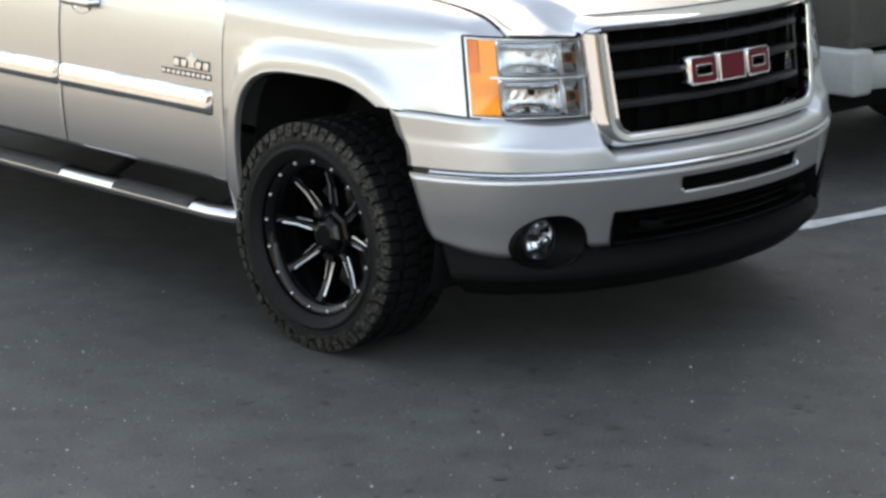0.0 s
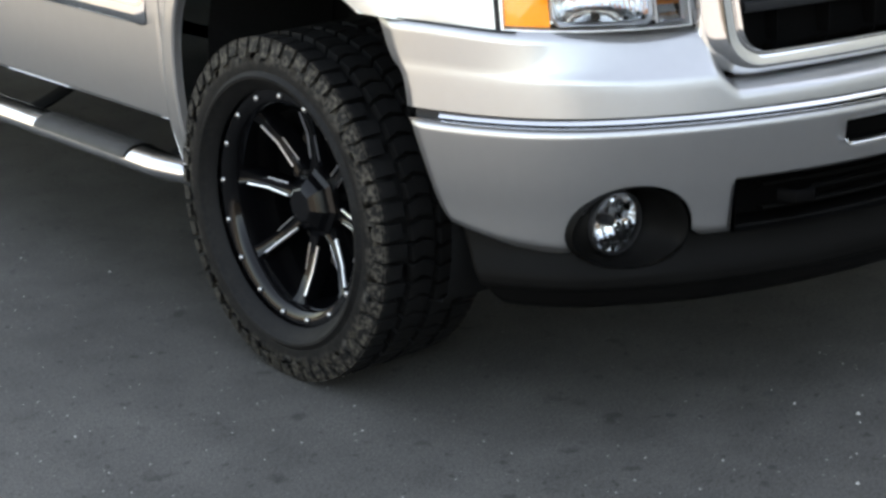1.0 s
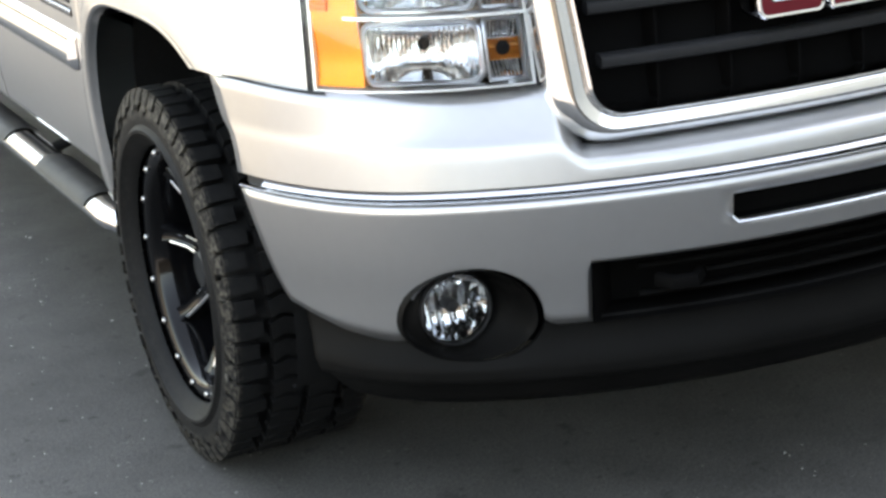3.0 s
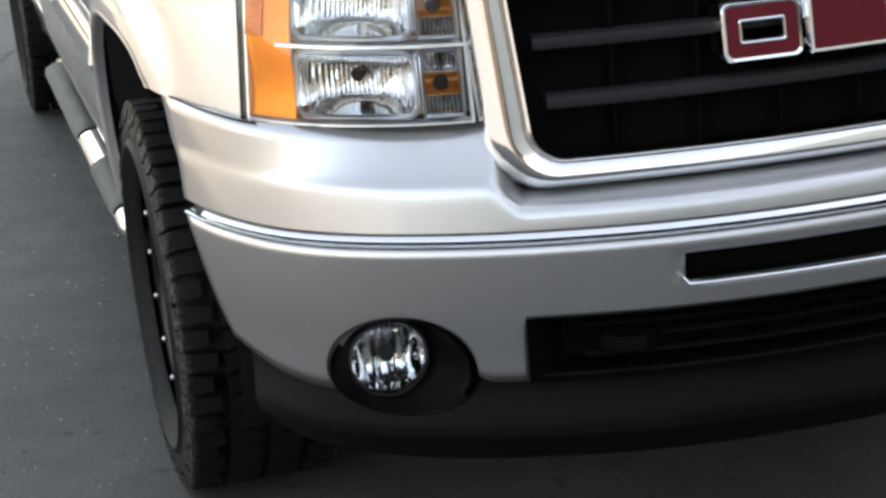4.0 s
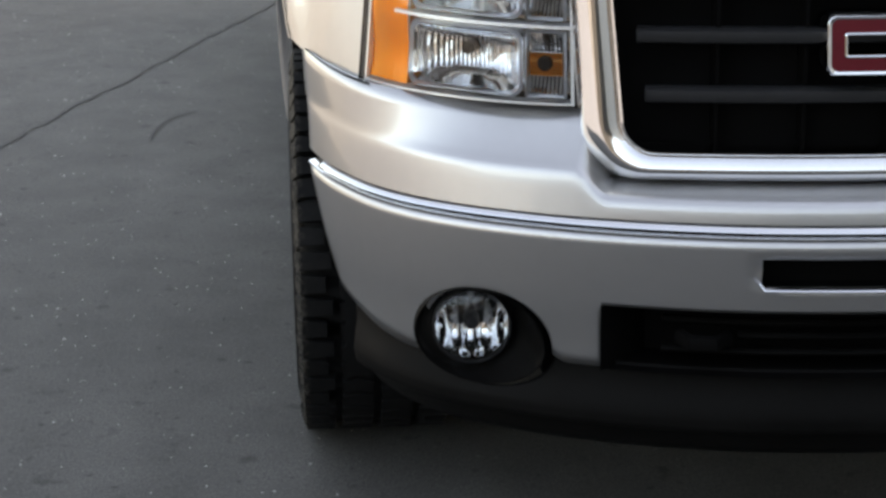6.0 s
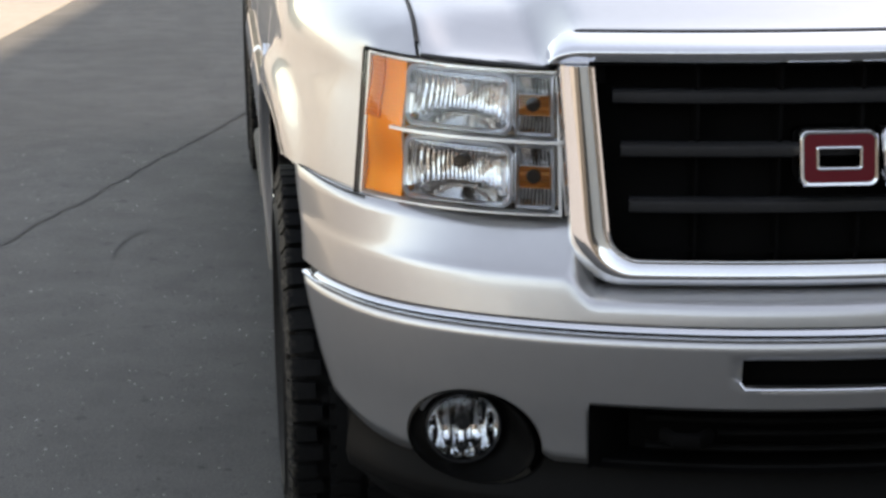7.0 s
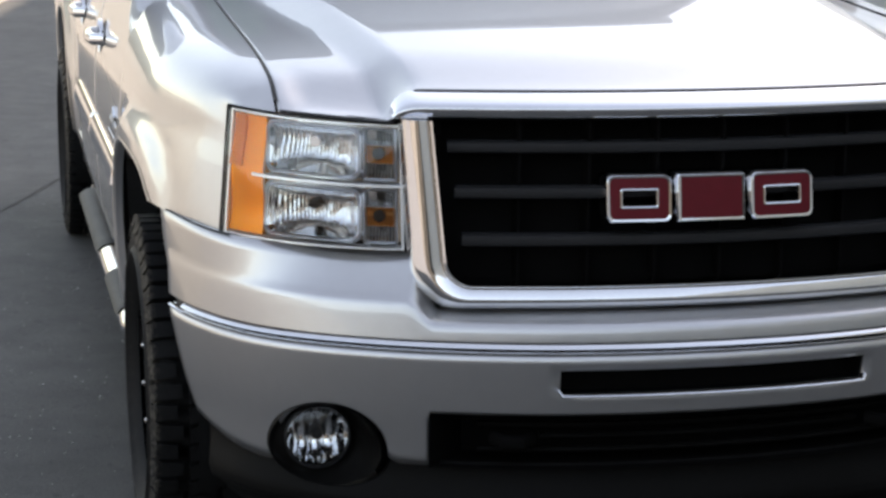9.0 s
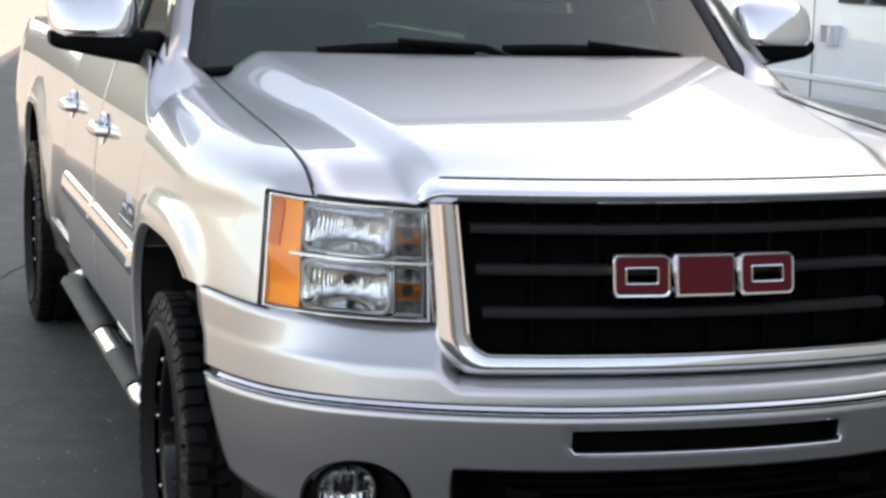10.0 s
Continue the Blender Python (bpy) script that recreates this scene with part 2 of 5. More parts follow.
def tube(path, rx, rz=None, n=12, bm=None, power=1.0, caps=True):
    """An oval tube along a path of points; rx across (level), rz upright."""
    bm = bm or bmesh.new()
    rz = rz or rx
    rings = []
    for i, p in enumerate(path):
        a, b = Vector(path[max(i - 1, 0)]), Vector(path[min(i + 1, len(path) - 1)])
        d = (b - a).normalized()
        up = Vector((0, 0, 1)) if abs(d.z) < 0.9 else Vector((0, 1, 0))
        side = d.cross(up).normalized()
        up = side.cross(d)
        ring = []
        for k in range(n):
            c, s_ = math.cos(2 * math.pi * k / n), math.sin(2 * math.pi * k / n)
            c, s_ = math.copysign(abs(c) ** power, c), math.copysign(abs(s_) ** power, s_)
            ring.append(bm.verts.new(Vector(p) + side * c * rx + up * s_ * rz))
        rings.append(ring)
    for a, b in zip(rings, rings[1:]):
        for k in range(n):
            bm.faces.new([a[k], a[(k + 1) % n], b[(k + 1) % n], b[k]])
    if caps:
        bm.faces.new(rings[0][::-1])
        bm.faces.new(rings[-1])
    bmesh.ops.recalc_face_normals(bm, faces=bm.faces)
    return bm


def revolve(profile, n=64, bm=None):
    """Profile of (r, x) spun round the x axis."""
    bm = bm or bmesh.new()
    rings = []
    for k in range(n):
        a = 2 * math.pi * k / n
        rings.append([bm.verts.new((x, r * math.cos(a), r * math.sin(a))) for r, x in profile])
    for k in range(n):
        a, b = rings[k], rings[(k + 1) % n]
        for i in range(len(profile) - 1):
            bm.faces.new([a[i], a[i + 1], b[i + 1], b[i]])
    bmesh.ops.remove_doubles(bm, verts=bm.verts, dist=1e-5)
    return bm


def merged(bm, dist=1e-4):
    bmesh.ops.remove_doubles(bm, verts=bm.verts, dist=dist)
    bmesh.ops.recalc_face_normals(bm, faces=bm.faces)
    return bm


def curve_through(pts):
    """Cubic (Catmull-Rom tangents) through (x, y) points with x rising, as a function."""
    px, py = [p[0] for p in pts], [p[1] for p in pts]
    m = []
    for i in range(len(pts)):
        a, b = max(i - 1, 0), min(i + 1, len(pts) - 1)
        m.append((py[b] - py[a]) / (px[b] - px[a]))

    def at(x):
        x = min(max(x, px[0]), px[-1])
        i = min(max(int(np.searchsorted(px, x)) - 1, 0), len(px) - 2)
        h = px[i + 1] - px[i]
        t = (x - px[i]) / h
        return ((1 + 2 * t) * (1 - t) ** 2 * py[i] + t * (1 - t) ** 2 * h * m[i] + t * t * (3 - 2 * t) * py[i + 1] + t * t * (t - 1) * h * m[i + 1])

    return at


def blend(a, b, t):
    t = min(max(t, 0.0), 1.0)
    t = t * t * (3 - 2 * t)
    return a + (b - a) * t


# ---- ground and surroundings ----
bm = bmesh.new()
grid(lambda u, v: (u, v, 0), [-600, -60, -12, -6, -3, 0, 3, 6, 12, 60, 600], [-600, -60, -12, -6, -3, 0, 3, 6, 12, 60, 600], bm)
bmesh.ops.recalc_face_normals(bm, faces=bm.faces)
tagged(part("ground", bm, ASPHALT), "worn dark grey asphalt of a parking lot", "ground", kind="structure")


def ribbon(points, w, z=0.004):
    bm = bmesh.new()
    prev = None
    for i, p in enumerate(points):
        a, b = Vector(points[max(i - 1, 0)]), Vector(points[min(i + 1, len(points) - 1)])
        d = (b - a).normalized()
        nrm = Vector((-d.y, d.x)) * (w / 2) * (0.8 + 0.4 * random.random())
        row = [bm.verts.new((p[0] + nrm.x, p[1] + nrm.y, z)), bm.verts.new((p[0] - nrm.x, p[1] - nrm.y, z))]
        if prev:
            bm.faces.new([prev[0], prev[1], row[1], row[0]])
        prev = row
    bmesh.ops.recalc_face_normals(bm, faces=bm.faces)
    return bm


SPOTS = [(-1.045, -0.092, 0.028), (-1.232, -0.302, 0.02), (-1.417, -0.246, 0.02), (-0.351, -0.47, 0.022), (-0.6, -0.058, 0.012), (-0.557, 0.257, 0.014), (-0.346, 0.374, 0.014), (-0.321, 0.2, 0.014)]


def wobble(a, b, n, amp):
    return [(a[0] + (b[0] - a[0]) * i / n + random.uniform(-amp, amp), a[1] + (b[1] - a[1]) * i / n + random.uniform(-amp, amp)) for i in range(n + 1)]


tagged(part("parking_line", ribbon(wobble((1.10, 0.955), (9.0, -0.50), 60, 0.004), 0.095), WHITE_LINE), "worn white painted parking line on asphalt", "road marking", kind="structure")
for a, b, w in (((-2.42, 2.0), (-0.51, 7.2), 0.011), ((-3.2, 5.78), (1.5, 4.38), 0.007)):
    tagged(part("tar_seam", ribbon(wobble(a, b, 60, 0.012), w), TAR), "thin dark tar seam sealing a crack in asphalt", "road crack", kind="structure")
hook = [(-1.480 + 0.137 * (k / 14) ** 1.8 + random.uniform(-0.004, 0.004), 3.30 + 0.35 * math.sin(math.pi / 2 * k / 14)) for k in range(15)]
tagged(part("tar_seam", ribbon(hook, 0.008), TAR), "short curved crack in the asphalt", "road crack", kind="structure")

rnd = random.Random(11)
for x, y, r in SPOTS:
    bm = bmesh.new()
    bm.faces.new([bm.verts.new((x + r * rnd.uniform(0.7, 1.25) * math.cos(a * 0.449), y + r * rnd.uniform(0.6, 1.0) * math.sin(a * 0.449), 0.0035)) for a in range(14)])
    tagged(part("oil_spot", bm, TAR), "small dark spot on the asphalt", "stain", kind="structure")

SLANT = Matrix.Translation((-3.35, 0, 0)) @ Matrix.Rotation(-math.atan(0.17), 4, "Z")
# unseen slab, added so that neutral sunlight bounces onto the fender
bm = box(-24, -0.45, -70, 2.2, -0.05, 0.006)
bm.transform(SLANT)
tagged(part("pavement", bm, BOUNCE_SLAB), "unseen pale grey slab added to bounce neutral sunlight", "pavement", kind="structure")
# sunlit part of the lot: its brightness is partly put into a cream slab
bm = box(-24, -0.45, 2.22, 70, -0.05, 0.006)
bm.transform(SLANT)
tagged(part("pavement", bm, SUNLIT_LOT), "sunlit part of the lot, laid as a paler cream slab", "pavement", kind="structure")

# shade building behind the viewer, and the sunlit cream building at the end of the lot
EAST = Matrix.Translation((7.05, 0, 0)) @ Matrix.Rotation(-math.atan(0.17), 4, "Z")
bm = box(0, 12, -60, 60, 0, 7.5, 0.05)
bm.transform(EAST)
tagged(part("building_wall_east", bm, GREY_WALL), "plain grey building that shades the lot", "building", kind="structure")
tagged(part("building_wall_west", box(-40, -30, -120, 60, 0, 4.5, 0.05), TAN), "sunlit cream stucco building along the lot", "building", kind="structure")
# the south wall is out of view, added to darken what bumper and chrome mirror
tagged(part("unseen_wall_south", box(-60, 40, -36, -28, 0, 7.5, 0.05), DARK_WALL), "unseen dark wall added to darken reflections in the truck's front", "building", kind="structure")
tagged(part("building_wall_north", box(-60, 40, 75, 83, 0, 6.5, 0.05), STUCCO), "cream stucco building far behind the lot", "building", kind="structure")

# ---- the pickup truck: shape functions (front at y = 0, own right side at -x) ----
truck = new("pickup_truck")
truck.location = (0, 2.7, 0)
RIDE = 0.030
tagged(truck, "silver crew-cab pickup truck with black off-road wheels and chrome grille", "truck")

plan = curve_through([(0, 0), (0.15, 0.006), (0.308, 0.026), (0.43, 0.055), (0.543, 0.092), (0.65, 0.140), (0.75, 0.198), (0.83, 0.262), (0.89, 0.335), (0.935, 0.42), (0.962, 0.49), (0.985, 0.58), (0.996, 0.65)])


def face(x, z, off=0.0):
    """A point of the bumper's face at x, pushed in by off."""
    a = abs(x)
    s_ = 1 if x >= 0 else -1
    d = (plan(min(a + 0.004, 0.996)) - plan(max(a - 0.004, 0))) / (min(a + 0.004, 0.996) - max(a - 0.004, 0))
    if a < 0.004:
        d = 0
    k = 1 / math.hypot(1, d)
    return ((a - off * d * k) * s_, plan(a) + off * k, z)


def columns(a, b, n):
    """x values from a to b, evenly spaced along the bumper's plan."""
    xs = np.linspace(a, b, 400)
    ys = np.array([plan(abs(v)) for v in xs])
    d = np.r_[0, np.cumsum(np.hypot(np.diff(xs), np.diff(ys)))]
    return [float(v) for v in np.interp(np.linspace(0, d[-1], n), d, xs)]


bump_off = curve_through([(0.25, 0.07), (0.34, 0.046), (0.37, 0.039), (0.40, 0.033), (0.45, 0.025), (0.50, 0.015), (0.56, 0.006), (0.62, -0.001), (0.66, -0.002)])
bump_end = curve_through([(0.365, 0.946), (0.40, 0.951), (0.415, 0.959), (0.45, 0.967), (0.51, 0.972), (0.637, 0.980), (0.70, 0.982)])


def bumper_pt(x, z, extra=0.0):
    a = abs(x)
    if a > 0.85:
        a = 0.85 + (a - 0.85) * (bump_end(z) - 0.85) / 0.13
    return face(math.copysign(a, x), z, bump_off(z) + extra)


FOG_X, FOG_Z, FOG_RX, FOG_TOP, FOG_LOW = 0.722, 0.415, 0.100, 0.097, 0.073


def fog_arch(x, sgn):
    k = 1 - ((abs(x) - FOG_X) / FOG_RX) ** 2
    if k < 1e-6:
        return 0.415 if sgn < 0 else 0.410 if abs(x) < FOG_X else 0.390
    return FOG_Z + (FOG_TOP if sgn > 0 else -FOG_LOW) * math.sqrt(max(k, 0))


def bumper_low(x):
    """Lower edge of the painted bumper outside the fog lamp: rounded corner, then a slow rise."""
    return float(np.interp(abs(x), [0.822, 0.826, 0.834, 0.85, 0.878, 0.921, 0.94, 0.959, 0.98], [0.390, 0.381, 0.376, 0.374, 0.377, 0.385, 0.392, 0.403, 0.422]))


def tab_low(x):
    """Lower edge between the intake and the fog lamp."""
    return float(np.interp(abs(x), [0.545, 0.602, 0.612, 0.622], [0.398, 0.398, 0.402, 0.410]))


# -- front bumper, painted metal with slot and cut-outs
bm = bmesh.new()
core = columns(0, 0.308, 10)
mid = columns(0.308, 0.545, 10)
tab = columns(0.545, FOG_X - FOG_RX, 9)
fog = [FOG_X - FOG_RX * math.cos(math.pi * i / 24) for i in range(25)]
outer = [FOG_X + FOG_RX, 0.825, 0.829] + columns(0.834, 0.98, 18)
for sgn in (-1, 1):
    allx = [sgn * v for v in core]
    grid(bumper_pt, allx, [0.598, 0.61, 0.626], bm)
    grid(bumper_pt, allx, [0.507, 0.514, 0.524, 0.535, 0.549], bm)
    grid(bumper_pt, [sgn * v for v in mid], [0.507, 0.514], bm)
    grid(bumper_pt, [sgn * v for v in mid + tab[1:] + fog[1:] + outer[1:]], [0.514, 0.524, 0.535, 0.549, 0.57, 0.598, 0.61, 0.626], bm)
    grid(lambda x, k: bumper_pt(x, 0.514 + (tab_low(x) - 0.514) * k), [sgn * v for v in tab], lin(0, 1, 7), bm)
    grid(lambda x, k: bumper_pt(x, 0.514 + (min(fog_arch(x, 1), 0.5130) - 0.514) * k), [sgn * v for v in fog], lin(0, 1, 7), bm)
    grid(lambda x, k: bumper_pt(x, 0.514 + (bumper_low(x) - 0.514) * k), [sgn * v for v in outer], lin(0, 1, 7), bm)
bumper = part("front_bumper", merged(bm, 2e-4), PAINT, truck, "silver painted bumper with centre slot", thick=0.010)

# slot: dark recess with a thin bright lower lip
bm = bmesh.new()
xs = columns(-0.308, 0.308, 21)
grid(lambda x, k: face(x, 0.549 + 0.049 * k, 0.05), xs, [0, 1], bm)
grid(lambda x, k: face(x, 0.549, 0.008 + 0.042 * k), xs, [0, 1], bm)
grid(lambda x, k: face(x, 0.598, 0.012 + 0.038 * k), xs, [0, 1], bm)
for e in (-0.308, 0.308):
    grid(lambda k, z: face(e, z, 0.012 + 0.038 * k), [0, 1], [0.549, 0.598], bm)
part("slot_recess", merged(bm), GRILLE_BLACK, bumper, "dark recess behind the slot")
part("slot_lip", tube([face(-0.309, 0.560, 0.004)] + [face(x, 0.5495, -0.001) for x in columns(-0.303, 0.303, 31)] + [face(0.309, 0.560, 0.004)], 0.006, 0.0032, 10), CHROME, bumper, "thin bright lower lip of the slot")

# -- chrome band over the bumper: two beads with a groove between
bm = bmesh.new()
grid(lambda x, k: face(x, 0.6265 + 0.0225 * k, 0.013), columns(-0.979, 0.979, 91), [0, 1], bm)
band = part("band_backing", merged(bm), SEAL, truck, "dark gap behind the chrome trim")
for reach, prof in ((0.980, [(0.6272, 0.012), (0.6276, 0.001), (0.6292, -0.0035), (0.6318, -0.0035), (0.6340, 0.0005), (0.6350, 0.012)]), (0.962, [(0.6378, 0.012), (0.6384, 0.001), (0.6400, -0.0035), (0.6425, -0.0022), (0.6455, 0.0010), (0.6475, 0.004), (0.6485, 0.012)])):
    bm = bmesh.new()
    grid(lambda x, i: face(x, prof[i][0], prof[i][1]), columns(-reach, reach, 121), range(len(prof)), bm)
    for c in (-reach, reach):
        bm.faces.new([bm.verts.new(face(c, z, d)) for z, d in prof])
    part("chrome_band", merged(bm), CHROME, band, "thin chrome trim bead", angle=60)

# -- bumper cap between the band and the lamps; lower in the middle under the grille
side_prof = [(0.648, 0.010), (0.651, 0.003), (0.690, 0.0100), (0.709, 0.0138), (0.717, 0.0165), (0.7215, 0.0205), (0.7255, 0.026), (0.735, 0.036), (0.752, 0.050), (0.777, 0.069), (0.801, 0.085)]
mid_prof = [(0.648, 0.010), (0.651, 0.004), (0.667, 0.006), (0.676, 0.009), (0.681, 0.013), (0.685, 0.020), (0.688, 0.030), (0.691, 0.042), (0.694, 0.055), (0.697, 0.068), (0.699, 0.080)]


def cap_pt(x, i):
    w = blend(0, 1, (abs(x) - 0.535) / 0.055)
    zm, om = mid_prof[i]
    zs, os_ = side_prof[i]
    if abs(x) > 0.93:
        x *= 1 + (abs(x) - 0.93) / 0.055 * (-0.005 + 0.014 * i / 10)
    a = blend(1.0, 0.0, (abs(x) - 0.68) / 0.28)
    os_eff = min(os_, 0.024) * (0.22 + 0.78 * a) + max(os_ - 0.024, 0) * a
    if i == 0:
        os_eff = 0.013
    x0, y0, z0 = face(x, zm + (zs - zm) * w, (om + (os_eff - om) * w))
    return (x0, y0, z0 + (0.012 * blend(0, 1, (abs(x) - 0.7) / 0.2) + 0.010 * blend(0, 1, (abs(x) - 0.89) / 0.09)) * w * i / 10)


bm = bmesh.new()
xs = columns(-0.985, -0.60, 34) + [-0.595 + 0.0045 * i for i in range(14)] + columns(-0.53, 0.53, 41) + [0.5365 + 0.0045 * i for i in range(14)] + columns(0.60, 0.985, 34)
grid(cap_pt, xs, range(11), bm)
part("bumper_cap", merged(bm), PAINT, truck, "silver bumper top pad below the lamps", thick=0.008, angle=28)

for sgn in (-1, 1):
    part("cap_seam", tube([(p[0] + sgn * 0.0012, p[1] - 0.0006, p[2] + 0.0004) for p in (cap_pt(sgn * x, 10) for x in columns(0.896, 0.985, 22))], 0.0016, 0.0016, 6), SEAL, truck, "thin dark seam under the fender")

# -- lower valance in black plastic
bm = bmesh.new()
VAL_PROFILE = ([0.246, 0.268, 0.284, 0.294, 0.300, 0.305, 0.325, 0.37, 0.42], [0.085, 0.062, 0.051, 0.044, 0.031, 0.027, 0.027, 0.044, 0.052])


def val_pt(x, z):
    """The black dam under the bumper: an upright band, a lip, and a foot that tucks under."""
    a = abs(x)
    if a > 0.85:
        a = 0.85 + (a - 0.85) * (0.957 - 0.20 * max(0, 0.40 - z) - 0.85) / 0.13
    return face(math.copysign(a, x), z, float(np.interp(z, *VAL_PROFILE)))


def val_rows(top):
    return [0.246, 0.257, 0.268, 0.276, 0.284, 0.290, 0.294, 0.298, 0.301, 0.305, 0.311, 0.318] + lin(0.325, top, 6)


for sgn in (-1, 1):
    for cols, top in ((columns(0, 0.545, 26), lambda x: 0.403), (tab, lambda x: tab_low(x) + 0.005), (fog, lambda x: fog_arch(x, -1)), (outer, lambda x: 0.415 if abs(x) < 0.8225 else bumper_low(x) + 0.008)):
        grid(lambda x, i: val_pt(x, val_rows(top(x))[i]), [sgn * v for v in cols], range(18), bm)
valance = part("lower_valance", merged(bm, 2e-4), PLASTIC, truck, "black textured plastic lower valance", thick=0.006)

bm = bmesh.new()
xs = columns(-0.545, 0.545, 31)
grid(lambda x, k: face(x, 0.398 + 0.109 * k, 0.13), xs, [0, 1], bm)
grid(lambda x, k: face(x, 0.398, 0.024 + 0.106 * k), xs, lin(0, 1, 3), bm)
grid(lambda x, k: face(x, 0.507, 0.012 + 0.118 * k), xs, lin(0, 1, 3), bm)
for e in (-0.545, 0.545):
    grid(lambda k, z: face(e - 0.05 * k * (1 if e > 0 else -1), z, 0.012 + 0.118 * k), lin(0, 1, 4), lin(0.398, 0.507, 4), bm)
part("intake_recess", merged(bm), GRILLE_BLACK, valance, "dark recess of the lower air intake")
for z, w in ((0.452, 0.34), (0.474, 0.46), (0.425, 0.46)):
    part("intake_bar", tube([face(x, z, 0.07) for x in columns(-w, w, 25)], 0.012, 0.006, 8), PLASTIC, valance)
for sgn in (-1, 1):
    part("tow_hook", tube([face(sgn * 0.43, 0.452, 0.05), face(sgn * 0.41, 0.452, 0.02), face(sgn * 0.375, 0.452, 0.02), face(sgn * 0.355, 0.452, 0.05)], 0.010, 0.014, 8), GRILLE_BLACK, valance, "black steel tow hook")


# -- fog lamps
def fog_lamp(sgn):
    bm = bmesh.new()
    lx, lz, lr = 0.729, 0.431, 0.0625
    n = 40
    rings = []
    for k, (w, dy) in enumerate(((1.0, 0.012), (1.0, -0.002), (0.95, -0.003), (0.85, 0.012), (0.6, 0.035), (0.25, 0.052), (0.0, 0.055), (0.0, 0.075))):
        ring = []
        for i in range(n):
            a = 2 * math.pi * i / n
            ox, oz = FOG_X + FOG_RX * math.cos(a), FOG_Z + (FOG_TOP if math.sin(a) > 0 else FOG_LOW) * math.sin(a)
            ix, iz = lx + lr * 1.06 * math.cos(a), lz + lr * 1.06 * math.sin(a)
            x, z = ix + (ox - ix) * w, iz + (oz - iz) * w
            base = bumper_pt(x, z)[1]
            ring.append(bm.verts.new((sgn * x, base * w + (0.198) * (1 - w) + dy, z)))
        rings.append(ring)
    for a, b in zip(rings, rings[1:]):
        for i in range(n):
            bm.faces.new([a[i], a[(i + 1) % n], b[(i + 1) % n], b[i]])
    bez = part("fog_lamp_bezel", merged(bm), PLASTIC, truck, "black oval plastic bezel round the fog lamp")
    m = Matrix.Translation((sgn * lx, 0.243, lz)) @ Matrix.Rotation(radians(-90 + sgn * 3), 4, "Z")

    def spun(prof, name, material, label=""):
        b = revolve(prof, 40)
        for v in b.verts:
            v.co = m @ v.co
        bmesh.ops.recalc_face_normals(b, faces=b.faces)
        return part(name, b, material, bez, label)

    bowl = revolve([(0.0, -0.05)] + [(0.0615 * math.sin(t), -0.05 + 0.05 * (1 - math.cos(t))) for t in lin(0.06, math.pi / 2, 22)], 72)
    for v in bowl.verts:
        if math.hypot(v.co.y, v.co.z) < 0.059:  # upright flutes, finer across the top
            pitch, deep = (0.0088, 0.0022) if v.co.z > 0.034 else (0.0215, 0.0060)
            v.co.x += deep * (1 - (2 * ((v.co.y / pitch + 0.5) % 1.0) - 1) ** 2)
        v.co = m @ v.co
    bmesh.ops.recalc_face_normals(bowl, faces=bowl.faces)
    part("reflector", bowl, FOG_BOWL, bez, "bright faceted reflector bowl", angle=24)
    spun([(0.0, -0.012), (0.010, -0.013), (0.013, -0.02), (0.013, -0.045)], "bulb_shield", BAR_BLACK)
    spun([(0.0645, -0.012), (0.0645, 0.004), (0.062, 0.006), (0.0605, 0.003), (0.0605, -0.01)], "lens_rim", BAR_BLACK)
    spun([(0.0, 0.014), (0.02, 0.0132), (0.04, 0.0095), (0.055, 0.004), (0.0612, 0.0)], "fog_lens", LENS, "clear glass fog lamp lens")


for sgn in (-1, 1):
    fog_lamp(sgn)


# -- headlamps
def lamp_pt(u, v, depth=0.0, sgn=-1):
    """Headlamp face: u from the grille outwards, v upwards, depth into the car."""
    def plan_at(uu, vv):
        ax, ay = 0.572, 0.190 + 0.034 * vv
        bx, by = 0.893 - 0.024 * vv, 0.386 + 0.052 * vv
        cx, cy = 0.795 - 0.01 * vv, 0.232 + 0.046 * vv
        q = 1 - uu
        return q * q * ax + 2 * q * uu * cx + uu * uu * bx, q * q * ay + 2 * q * uu * cy + uu * uu * by

    x, y = plan_at(u, v)
    xa, ya = plan_at(u - 0.01, v)
    xb, yb = plan_at(u + 0.01, v)
    d = Vector((xb - xa, yb - ya)).normalized()
    z = 0.805 + 0.010 * u * (1 - v) + (1.036 - 0.805) * v + 0.012 * u * v
    return (sgn * (x - d.y * depth), y + d.x * depth, z)


def rounded(u0, u1, v0, v1, ru, rv, n=6):
    pts = []
    for cu, cv, a0 in ((u1 - ru, v1 - rv, 0), (u0 + ru, v1 - rv, 90), (u0 + ru, v0 + rv, 180), (u1 - ru, v0 + rv, 270)):
        for k in range(n + 1):
            a = radians(a0 + 90 * k / n)
            pts.append((cu + ru * math.cos(a), cv + rv * math.sin(a)))
    return pts


def lamp_ring(loops, sgn, close=False):
    """Bands between outlines in lamp coordinates, each (points, depth)."""
    bm = bmesh.new()
    rings = [[bm.verts.new(lamp_pt(u, v, d, sgn)) for u, v in pts] for pts, d in loops]
    n = len(rings[0])
    for a, b in zip(rings, rings[1:]):
        for i in range(n):
            bm.faces.new([a[i], a[(i + 1) % n], b[(i + 1) % n], b[i]])
    if close:
        bm.faces.new(rings[-1])
    bmesh.ops.recalc_face_normals(bm, faces=bm.faces)
    return bm


def shrink(u0, u1, v0, v1, d):
    return u0 + d * 0.65, u1 - d * 0.65, v0 + d, v1 - d


